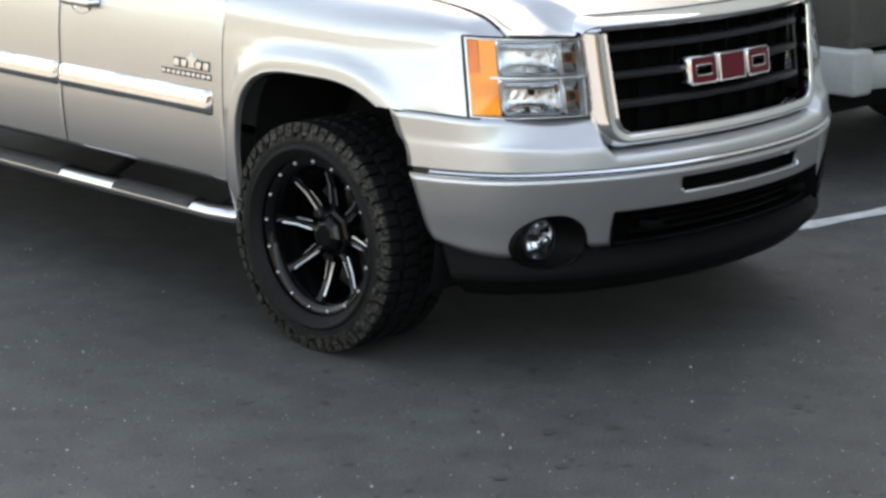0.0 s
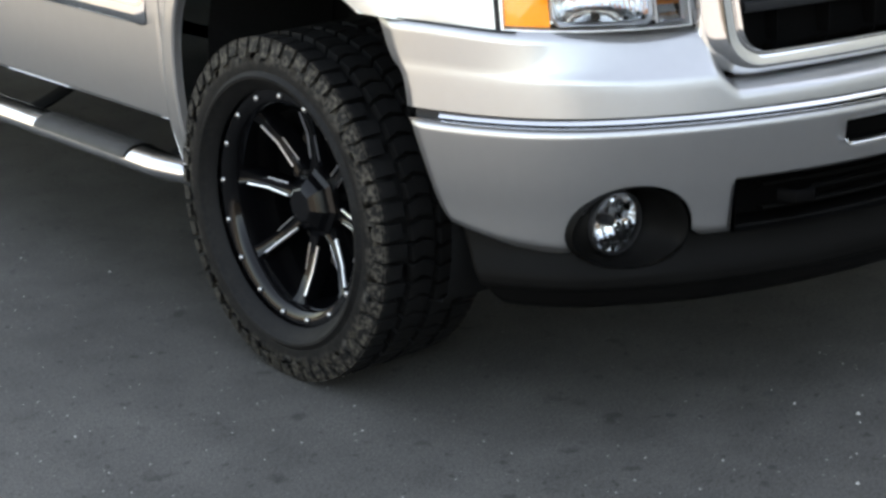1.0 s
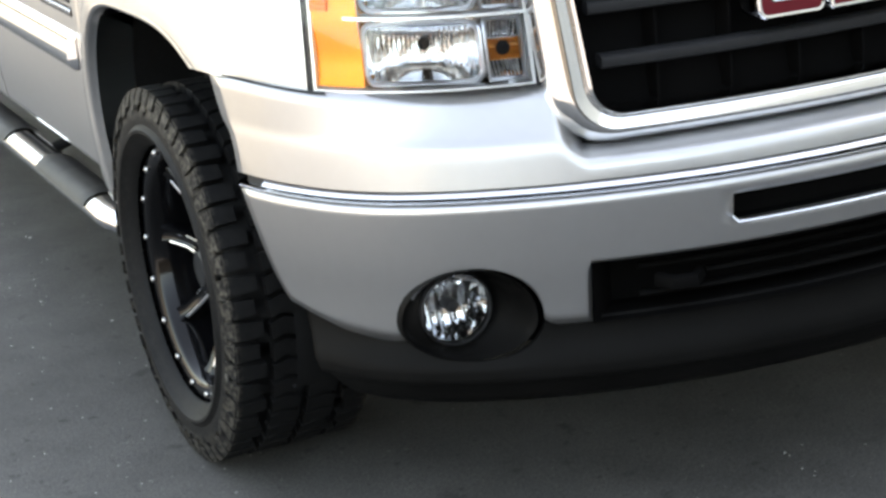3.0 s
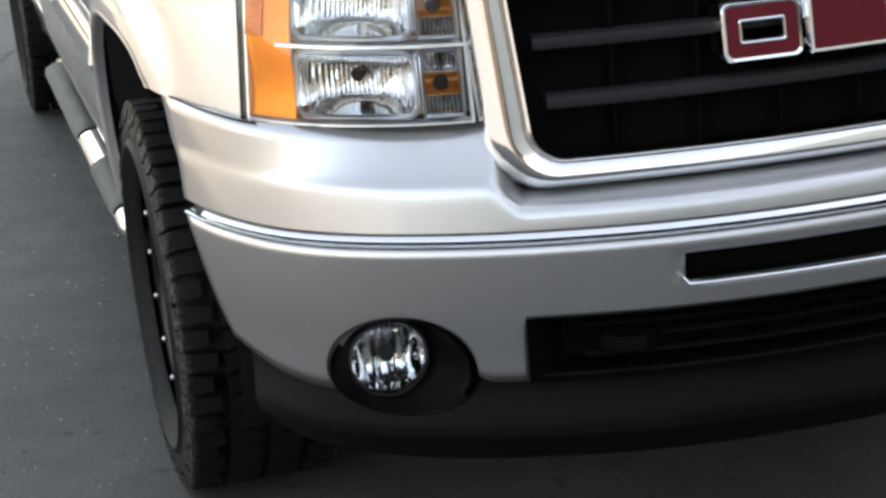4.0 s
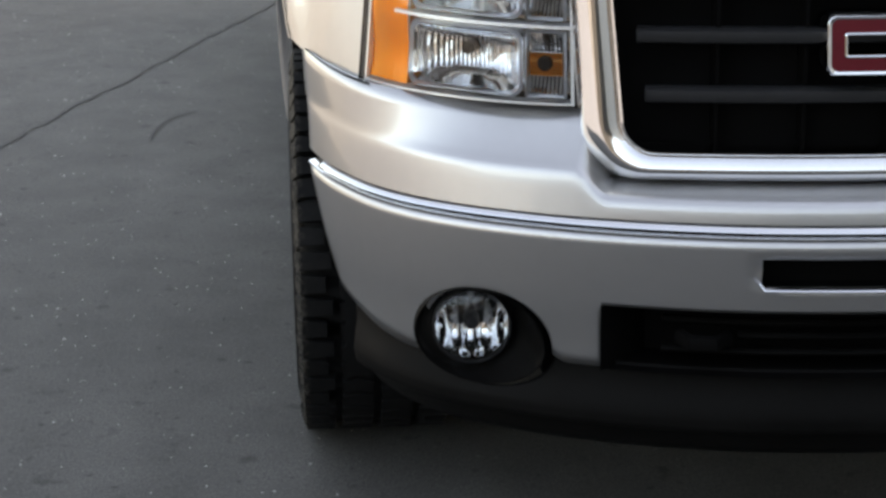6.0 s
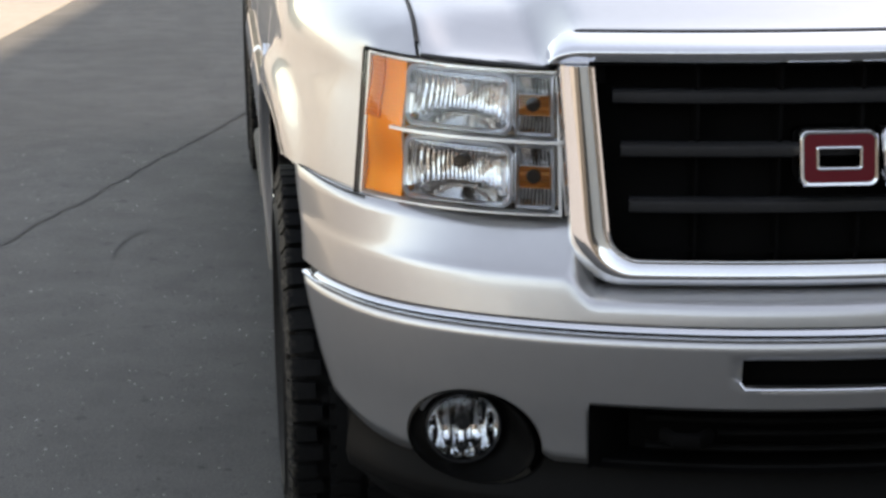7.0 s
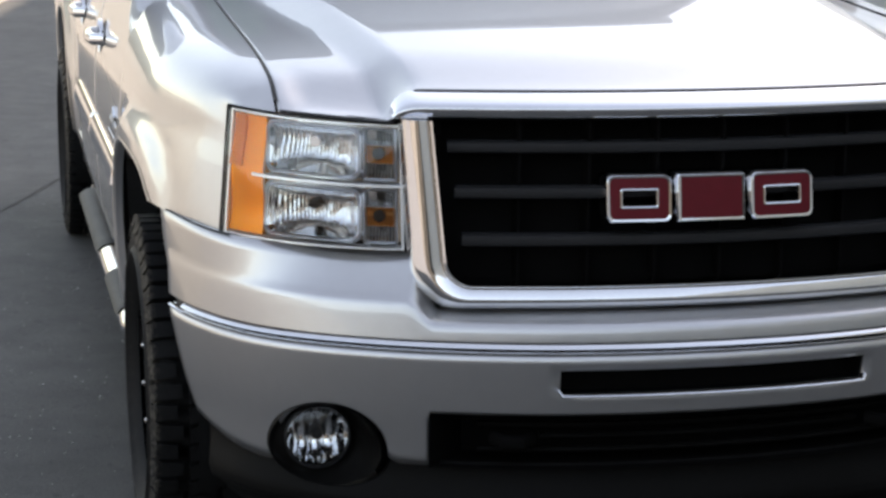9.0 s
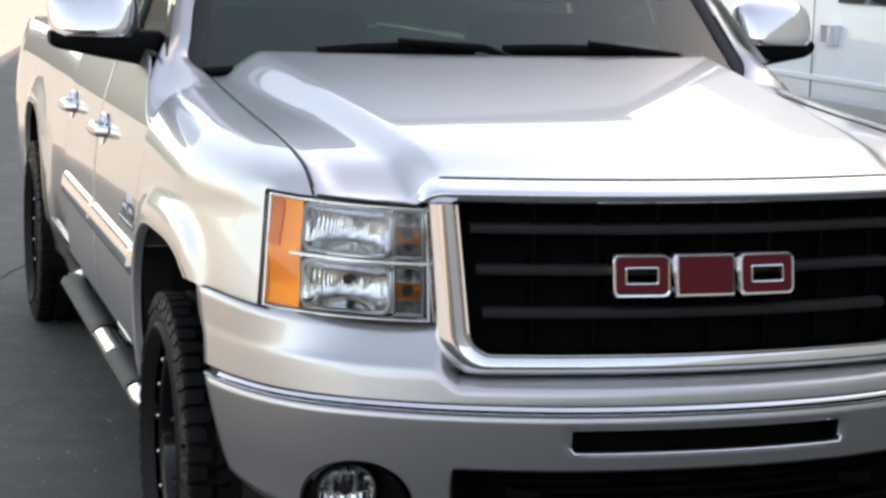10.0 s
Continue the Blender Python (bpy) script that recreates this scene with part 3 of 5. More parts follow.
def headlamp(sgn):
    u_in, u_am, v_mid = 0.185, 0.735, 0.505
    seal = lamp_ring([(rounded(-0.035, 1.025, -0.05, 1.035, 0.01, 0.01, 2), 0.004), (rounded(-0.012, 1.012, -0.02, 1.012, 0.01, 0.01, 2), 0.004), (rounded(0.0, 1.0, -0.012, 1.0, 0.01, 0.01, 2), 0.012), (rounded(0.0, 1.0, -0.012, 1.0, 0.01, 0.01, 2), 0.05)], sgn)
    grid(lambda u, v: lamp_pt(u, v, 0.085, sgn), lin(0, 1, 17), lin(0, 1, 5), seal)
    body = part("headlamp", merged(seal), SEAL, truck, "headlamp with clear lens and amber corner", angle=60)
    # bright frame round the lamp and the bar across it
    def bar(name, u0, u1, v0, v1, depth, material, label="", back=0.03, nu=14):
        bm = bmesh.new()
        us = lin(u0, u1, nu if u1 - u0 > 0.1 else 3)
        vs = lin(v0, v1, 3 if v1 - v0 < 0.1 else 8)
        grid(lambda u, v: lamp_pt(u, v, depth, sgn), us, vs, bm)
        for v in (v0, v1):
            grid(lambda u, k: lamp_pt(u, v, depth + back * k, sgn), us, [0, 1], bm)
        for u in (u0, u1):
            grid(lambda v, k: lamp_pt(u, v, depth + back * k, sgn), vs, [0, 1], bm)
        return part(name, merged(bm), material, body, label)

    bar("bright_frame", 0.0, 1.0, -0.012, 0.002, 0.006, LAMP_TRIM, "bright trim frame")
    bar("bright_frame", 0.0, 1.0, 0.986, 1.0, 0.006, LAMP_TRIM, "bright trim frame")
    bar("bright_frame", 0.0, 0.012, 0.0, 1.0, 0.006, LAMP_TRIM, "bright trim frame")
    bar("bright_frame", 0.985, 1.0, 0.0, 1.0, 0.006, LAMP_TRIM, "bright trim frame")
    bar("bright_bar", 0.0, 0.80, v_mid - 0.011, v_mid + 0.011, 0.001, LAMP_TRIM, "bright bar across the lamp")
    # inner backing
    part("lamp_backing", grid(lambda u, v: lamp_pt(u, v, 0.075, sgn), lin(0.0, 0.74, 12), lin(0, 1, 5)), REFLECTOR, body, "bright lamp housing")
    # amber corner, fluted
    bm = grid(lambda u, v: lamp_pt(u, v, 0.012 + 0.00005 * math.sin(u * 150) + 0.004 * math.sin(v * 9), sgn), lin(u_am, 0.99, 61), lin(0.02, 0.97, 12))
    grid(lambda k, v: lamp_pt(u_am, v, 0.014 + 0.05 * k, sgn), [0, 1], lin(0.02, 0.97, 12), bm)
    part("amber_corner", merged(bm), AMBER, body, "amber turn signal lens").visible_shadow = False
    # upper outer amber is coloured deeper in place of the reflections there
    part("side_reflector", grid(lambda u, v: lamp_pt(u, v, 0.0075 + 0.0007 * math.sin(v * 190) + 0.004 * math.sin(v * 9), sgn), lin(0.885, 0.984, 9), lin(0.55, 0.965, 60)), AMBER_DEEP, body, "ribbed amber side piece, deepened in place of reflections", thick=0.003)
    part("corner_backing", merged(grid(lambda u, v: lamp_pt(u, v, 0.040 + 0.0014 * math.sin(u * 62) + 0.002 * math.sin(v * 7), sgn), lin(u_am, 0.985, 61), lin(0.02, 0.97, 12))), AMBER_BACK, body)
    for lo, hi, top in ((0.025, v_mid - 0.030, False), (v_mid + 0.030, 0.970, True)):
        # main bowl
        o = (u_in + 0.003, u_am - 0.006, lo, hi)
        r0 = rounded(*shrink(*o, 0.0), 0.05, 0.09)
        loops = [(r0, 0.012), (rounded(*shrink(*o, 0.018), 0.045, 0.08), 0.008), (rounded(*shrink(*o, 0.035), 0.04, 0.07), 0.014)]
        part("bowl_rim", lamp_ring(loops, sgn), SATIN, body, "bright rim of the lamp bowl")
        u0, u1, v0, v1 = shrink(*o, 0.035)
        cu, cv = (u0 + u1) / 2, (v0 + v1) / 2

        def bowl(u, v, cu=cu, cv=cv, u0=u0, v0=v0, v1=v1, u1=u1):
            across, up = min(1, abs(u - cu) / (u1 - cu)), min(1, abs(v - cv) / (v1 - cv))
            deep = 0.014 + 0.052 * (1 - across ** 2.6) ** 0.7 * (1 - up ** 4) ** 0.5
            shelf = v0 + (v1 - v0) * 0.21 * (1 - 0.55 * ((u - cu) / (u1 - cu)) ** 2)  # smooth sloping floor with a curved edge
            if v < shelf:
                return lamp_pt(u, v, 0.014 + 0.030 * (v - v0) / (shelf - v0), sgn)
            return lamp_pt(u, v, deep + 0.0013 * math.sin((u - cu) * 270 + 1.2 * math.sin(v * 17)) + 0.0004 * math.sin(u * 61 + v * 29), sgn)

        part("reflector", grid(bowl, lin(u0, u1, 161), lin(v0, v1, 27)), REFLECTOR, body, "fluted bright reflector", angle=30)
        bm = bmesh.new()
        c = Vector(lamp_pt(cu - 0.02, cv + 0.06, 0.05, sgn))
        way = (Vector(lamp_pt(cu, cv, 0.0, sgn)) - Vector(lamp_pt(cu, cv, 0.05, sgn))).normalized()
        tube([c, c + way * 0.012, c + way * 0.024], 0.011 if not top else 0.010, n=14, bm=bm)
        part("bulb", bm, GLOSS_BLACK if not top else SATIN, body, "bulb shield")
        # inner marker lamp with an amber band
        o = (0.026, u_in - 0.004, lo, hi)
        part("marker_rim", lamp_ring([(rounded(*shrink(*o, 0.0), 0.008, 0.012, 3), 0.012), (rounded(*shrink(*o, 0.012), 0.007, 0.01, 3), 0.007), (rounded(*shrink(*o, 0.024), 0.006, 0.008, 3), 0.016)], sgn), SATIN, body)
        u0, u1, v0, v1 = shrink(*o, 0.024)
        part("marker_reflector", grid(lambda u, v: lamp_pt(u, v, 0.02 + 0.03 * math.sin(math.pi * (v - v0) / (v1 - v0)) + 0.0012 * math.sin(u * 420), sgn), lin(u0, u1, 41), lin(v0, v1, 11)), REFLECTOR, body)
        a0, a1 = v0 + (v1 - v0) * 0.30, v0 + (v1 - v0) * 0.68
        part("amber_band", grid(lambda u, v: lamp_pt(u, v, 0.018 + 0.0015 * math.sin(v * 300), sgn), lin(u0, u1, 9), lin(a0, a1, 33)), AMBER_DIM, body, "smoked amber marker lens").visible_shadow = False
        part("marker_backing", grid(lambda u, v: lamp_pt(u, v, 0.024, sgn), lin(u0, u1, 5), lin(a0, a1, 5)), AMBER_BACK, body)
        bm = bmesh.new()
        c = Vector(lamp_pt((u0 + u1) / 2, (a0 + a1) / 2 + 0.01, 0.020, sgn))
        tube([c, c + way * 0.008], 0.012, n=14, bm=bm)
        part("marker_bulb", bm, GLOSS_BLACK, body)
    cover = part("lens_cover", grid(lambda u, v: lamp_pt(u, v, -0.002 - 0.004 * math.sin(math.pi * v), sgn), lin(-0.005, 1.0, 33), lin(-0.012, 1.0, 9)), LENS, body, "clear lens cover")
    cover.visible_shadow = False


for sgn in (-1, 1):
    headlamp(sgn)


# -- grille
def grille_y(x, z):
    return 0.072 + 0.25 * x * x + (z - 0.80) * 0.15


grille = new("grille")
grille.parent = truck
grille.matrix_parent_inverse = Matrix.Translation(truck.location).inverted()


def u_path(xt, xb, zt, zb, r, n=8):
    """From the top of one side down, across the bottom, and up the other side."""
    pts = [(-xt + (xt - xb) * k / 10, zt + (zb + r - zt) * k / 10) for k in range(10)]
    pts += [(-xb + r - r * math.cos(radians(90 * k / n)), zb + r - r * math.sin(radians(90 * k / n))) for k in range(n + 1)]
    pts += [(-xb + r + (2 * (xb - r)) * k / 24, zb) for k in range(1, 24)]
    right = [(-x, z) for x, z in pts[: 10 + n + 1]]
    return pts + right[::-1]


inner = u_path(0.524, 0.505, 1.052, 0.750, 0.050)
outer_u = u_path(0.579, 0.566, 1.052, 0.700, 0.085)
sect = [(1.0, 0.05), (1.0, 0.016), (0.93, 0.006), (0.8, -0.004), (0.68, -0.010), (0.58, -0.0122), (0.50, -0.0118), (0.3, -0.0085), (0.15, -0.0055), (0.125, -0.0030), (0.10, -0.0085), (0.04, -0.0115), (0.0, -0.006), (0.0, 0.04)]
bm = bmesh.new()
rows = []
for (xi, zi), (xo, zo) in zip(inner, outer_u):
    rows.append([bm.verts.new((xi + (xo - xi) * w, grille_y(xi + (xo - xi) * w, zi + (zo - zi) * w) + d, zi + (zo - zi) * w)) for w, d in sect])
for a, b in zip(rows, rows[1:]):
    for i in range(len(sect) - 1):
        bm.faces.new([a[i], a[i + 1], b[i + 1], b[i]])
bm.faces.new(rows[0]), bm.faces.new(rows[-1])
part("chrome_surround", merged(bm), CHROME, grille, "polished chrome surround", angle=60)

# top bar, rounded over, with rounded outer corners
TOP = [(0.0, 0.03), (0.0, 0.004), (0.05, -0.002), (0.16, -0.0062), (0.30, -0.0095), (0.44, -0.0115), (0.54, -0.0100), (0.70, 0.004), (0.86, 0.026), (1.0, 0.058)]


def top_pt(x, i):
    k, d = TOP[i]
    a = abs(x)
    h = 0.047
    if a > 0.54:
        t = (a - 0.54) / 0.052
        h *= math.sqrt(max(1 - t * t, 0.02))
        d = d * (0.5 + 0.5 * math.sqrt(max(1 - t * t, 0)))
    z = 1.0515 + h * k
    return (x, grille_y(x, 1.06) + 0.012 + d, z)


xs = [-0.54 - 0.052 * math.sin(math.pi / 2 * k / 10) for k in range(10, 0, -1)] + lin(-0.54, 0.54, 49) + [0.54 + 0.052 * math.sin(math.pi / 2 * k / 10) for k in range(1, 11)]
part("chrome_top_bar", merged(grid(top_pt, xs, range(len(TOP)))), CHROME, grille, "polished chrome top bar", angle=60)

bm = grid(lambda x, z: (x, grille_y(x, z) + 0.10, z), lin(-0.53, 0.53, 25), lin(0.73, 1.07, 5))
grid(lambda x, k: (x, grille_y(x, 1.06) + 0.005 + 0.1 * k, 1.053), lin(-0.53, 0.53, 25), [0, 1], bm)
part("grille_backing", merged(bm), GRILLE_BLACK, grille, "black grille insert")
for z in (0.999, 0.914, 0.825):
    w = 0.487 - (1.0 - z) * 0.13
    part("grille_bar", tube([(x, grille_y(x, z) + 0.045, z) for x in lin(-w, w, 25)], 0.020, 0.012, 12, power=0.6), BAR_BLACK, grille, "dark grey horizontal grille bar")
for x in [0.1325 * k - 0.4875 + 0.1325 for k in range(7)]:
    part("grille_rib", box(x - 0.003, x + 0.003, grille_y(x, 0.9) + 0.05, grille_y(x, 0.9) + 0.09, 0.745, 1.055), GRILLE_BLACK, grille)

# badge: three plain red shapes with chrome edges
def badge_block(x0, x1, hollow, z0=0.864, z1=0.955):
    y = 0.062
    r = 0.016 if hollow else 0.004

    def outline(d, rr):
        pts = []
        for cx, cz, a0 in ((x1 - d - rr, z1 - d - rr, 0), (x0 + d + rr, z1 - d - rr, 90), (x0 + d + rr, z0 + d + rr, 180), (x1 - d - rr, z0 + d + rr, 270)):
            pts += [(cx + rr * math.cos(radians(a0 + 18 * k)), cz + rr * math.sin(radians(a0 + 18 * k))) for k in range(6)]
        return pts

    def loft(loops, name, material, close):
        bm = bmesh.new()
        rings = [[bm.verts.new((x, grille_y(x, z) - 0.072 + yy, z)) for x, z in pts] for pts, yy in loops]
        n = len(rings[0])
        for a, b in zip(rings, rings[1:]):
            for i in range(n):
                bm.faces.new([a[i], a[(i + 1) % n], b[(i + 1) % n], b[i]])
        if close:
            bm.faces.new(rings[-1])
        bmesh.ops.recalc_face_normals(bm, faces=bm.faces)
        part(name, bm, material, grille, "red badge face" if material is RED else "chrome badge edge")

    o = outline(0, r)
    loft([(o, y + 0.05), (o, y), (outline(0.003, r * 0.85), y - 0.004), (outline(0.007, r * 0.7), y - 0.003)], "badge_edge", CHROME, False)
    if hollow:
        i0, i1 = outline(0.027, 0.004), outline(0.031, 0.003)
        loft([(outline(0.007, r * 0.7), y - 0.002), (i0, y - 0.002)], "badge_face", RED, False)
        loft([(i0, y - 0.003), (outline(0.029, 0.003), y - 0.004), (i1, y - 0.003), (i1, y + 0.02)], "badge_edge", CHROME, False)
    else:
        loft([(outline(0.006, 0.003), y - 0.002), (outline(0.012, 0.003), y - 0.002)], "badge_face", RED, True)


badge_block(-0.209, -0.081, True)
badge_block(-0.071, 0.066, False)
badge_block(0.076, 0.209, True)

# -- hood
gap_z = curve_through([(0.29, 1.034), (0.337, 1.057), (0.38, 1.082), (0.44, 1.108), (0.67, 1.139), (1.07, 1.168), (1.48, 1.202), (1.75, 1.228)])


def hood_front(x):
    """Front edge of the hood: y and z."""
    a = abs(x)
    t = blend(0, 1, (a - 0.535) / 0.065)
    y_in, z_in = grille_y(a, 1.06) + 0.073, 1.1010
    s_ = max(0, (a - 0.575) / 0.215)
    y_out, z_out = 0.222 + 0.088 * s_ + 0.024 * s_ * s_, 1.045 + 0.013 * max(0, (a - 0.575) / 0.215)
    return y_in + (y_out - y_in) * t, z_in + (z_out - z_in) * t


def hood_rear(a):
    return 1.45 + 0.19 * (a / 0.788) ** 2


def hood_pt(x, v):
    a = abs(x)
    y0, z0 = hood_front(x)
    y = y0 + (hood_rear(a) - y0) * v
    k = min(max((y - 0.3) / 1.15, 0), 1.1)
    xc, drop = 0.520 + 0.115 * k, 0.075 + 0.045 * k
    zc = 1.099 + 0.181 * min(max((y - 0.17) / 1.33, 0), 1.15) ** 0.80
    zg = gap_z(y)
    crown = zc + 0.014 * (1 - (a / 0.6) ** 2)
    side = zg + 0.001 + 0.06 * (0.788 - a) * min(1, k + 0.35)
    z = crown + (side - crown) * blend(0, 1, (a - xc) / drop)
    rise = z0 + (z - z0) * (1 - (1 - min(1, v / 0.17)) ** 2.2)
    rise += (gap_z(y) + 0.001 - rise) * blend(0, 1, (a - 0.72) / 0.06)
    if a > 0.755:
        rise -= 0.002 * ((a - 0.755) / 0.033) ** 2
    return (x, y, rise)


bm = bmesh.new()
xs = lin(-0.788, -0.755, 5) + lin(-0.74, -0.60, 12) + lin(-0.595, -0.53, 10) + lin(-0.51, 0.51, 41) + lin(0.53, 0.595, 10) + lin(0.60, 0.74, 12) + lin(0.755, 0.788, 5)
vs = [0, 0.005, 0.012, 0.02, 0.03, 0.045, 0.06, 0.08, 0.10, 0.12, 0.14] + lin(0.16, 1.0, 32)
grid(hood_pt, xs, vs, bm)
part("hood", merged(bm), PAINT, truck, "silver hood with a raised centre dome", thick=0.006, angle=60)

part("hood_seam", tube([(x, hood_front(x)[0] - 0.003, hood_front(x)[1] - 0.0040) for x in lin(-0.786, 0.786, 141)], 0.0040, 0.0042, 8), SEAL, truck, "thin dark gap below the hood edge")
for sgn in (-1, 1):
    part("hood_gap", tube([(sgn * 0.7895, y, gap_z(y) + 0.0002) for y in lin(0.36, 1.63, 60)], 0.0032, 0.0028, 6), SEAL, truck, "thin dark gap beside the hood")
    part("grille_corner_filler", box(sgn * 0.50, sgn * 0.568, grille_y(0.56, 1.05) + 0.020, grille_y(0.56, 1.05) + 0.08, 1.02, 1.060), GRILLE_BLACK, grille)

# -- fenders and body sides
flank = curve_through([(0.384, 0.896), (0.44, 0.929), (0.50, 0.953), (0.60, 0.976), (0.75, 0.993), (0.90, 1.003), (1.10, 1.008), (1.35, 1.009)])
belt = curve_through([(0.36, -0.045), (0.42, -0.028), (0.47, -0.014), (0.60, 0.0), (0.80, 0.004), (0.95, -0.002), (1.08, -0.024), (1.15, -0.044), (1.20, -0.062), (1.27, -0.086)])
ARCH_Y, ARCH_Z, DOOR_Y, REAR_Y, SILL_Z = 0.940, 0.40, 1.425, 4.643, 1.262


def trim_below_seam(bm):
    """Cut the fender off along the seam over the bumper's top pad."""
    faces = [f for f in bm.faces if f.calc_center_median().y < 0.78]
    geom = list({v for f in faces for v in f.verts}) + list({e for f in faces for e in f.edges}) + faces
    bmesh.ops.bisect_plane(bm, geom=geom, dist=1e-5, plane_co=(0, 0.386, 0.8115), plane_no=(0, -0.049, 0.9988), clear_inner=True)


def arch_r(a):
    """Radius of the wheel opening at an angle from the front (0) over the top (90) to the rear (180)."""
    c, s_ = abs(math.cos(a)), abs(math.sin(a))
    half, n = (0.430, 2.5) if math.cos(a) > 0 else (0.412, 4.0)
    return 1 / ((c / half) ** n + (s_ / 0.493) ** n) ** (1 / n)


def side_x(y, z, yc=ARCH_Y, bulge=0.018):
    x = flank(y) + belt(z) if y < 1.35 else 1.009 + belt(z)
    if y > 3.25:
        x -= 0.03
    if y < 0.95:
        x -= 0.045 * max(0, (z - 0.82) / 0.23) * blend(1, 0, (y - 0.42) / 0.5)
    d = math.hypot(y - yc, z - ARCH_Z)
    a = math.atan2(max(z - ARCH_Z, 0), yc - y)
    k = d - arch_r(a)
    if y > 0.5 or yc > 2:
        x += 1.25 * bulge * blend(1, 0, (k - 0.035) / 0.055) * min(1, max(0, (y - 0.5) / 0.2 if yc < 2 else 1))
    return x


def strip_angles(yc, y_lo, y_hi, z_hi):
    """Ray angles round a wheel opening, with the panel's two upper corners among them."""
    corners = [math.atan2(z_hi - ARCH_Z, yc - y) for y in (y_lo, y_hi)]
    start = radians(37 if yc < 2 else -8)
    us = [start + (radians(188) - start) * i / 96 for i in range(97)]
    return sorted([a for a in us if min(abs(a - c) for c in corners) > 0.008] + corners)


def arch_strip(sgn, yc, y_lo, y_hi, z_hi, bm):
    """Side panel round a wheel opening: rays from the opening's edge out to a rectangle."""
    us = strip_angles(yc, y_lo, y_hi, z_hi)

    def pt(a, k):
        r0 = arch_r(a)
        c, s_ = math.cos(a), math.sin(a)
        far = 9
        if c > 1e-6:
            far = min(far, (yc - y_lo) / c)
        if c < -1e-6:
            far = min(far, (yc - y_hi) / c)
        if s_ > 1e-6:
            far = min(far, (z_hi - ARCH_Z) / s_)
        r = r0 + (max(far, r0 + 0.002) - r0) * k
        y, z = yc - r * c, ARCH_Z + r * s_
        return (sgn * side_x(y, z, yc), y, z)

    grid(pt, us, [0, 0.06, 0.13, 0.22, 0.34, 0.5, 0.66, 0.83, 1.0], bm)


def arch_lip(sgn, yc, name):
    bm = bmesh.new()
    start = radians(37 if yc < 2 else -8)
    us = [start + (radians(188) - start) * i / 96 for i in range(97)]

    def pt(a, i):
        dr, dx = ((0.004, 0.001), (-0.001, 0.003), (-0.006, 0.001), (-0.009, -0.006), (-0.009, -0.012), (-0.012, -0.020))[i]
        r0 = arch_r(a)
        y, z = yc - r0 * math.cos(a), ARCH_Z + r0 * math.sin(a)
        y2, z2 = yc - (r0 + dr) * math.cos(a), ARCH_Z + (r0 + dr) * math.sin(a)
        return (sgn * (side_x(y, z, yc) + dx), y2, z2)

    grid(pt, us, range(6), bm)
    merged(bm)
    if yc < 2:
        trim_below_seam(bm)
    part(name, bm, PAINT, truck, "rolled wheel arch lip", angle=60)


def wheel_well(sgn, yc):
    bm = bmesh.new()
    us = [radians(-30) + radians(240) * i / 40 for i in range(41)]
    grid(lambda a, x: (sgn * x, yc - (arch_r(max(a, 0)) + 0.01) * math.cos(a), max(ARCH_Z + (arch_r(a) + 0.01) * math.sin(a), 0.24)), us, [0.985 if yc > 2 else 0.93, 0.85, 0.70, 0.58], bm)
    cap = [bm.verts.new((sgn * 0.58, yc - 0.42 * math.cos(a), max(ARCH_Z + 0.5 * math.sin(a), 0.24))) for a in us]
    bm.faces.new(cap)
    part("wheel_well_liner", merged(bm), WELL, truck, "dark wheel well liner")


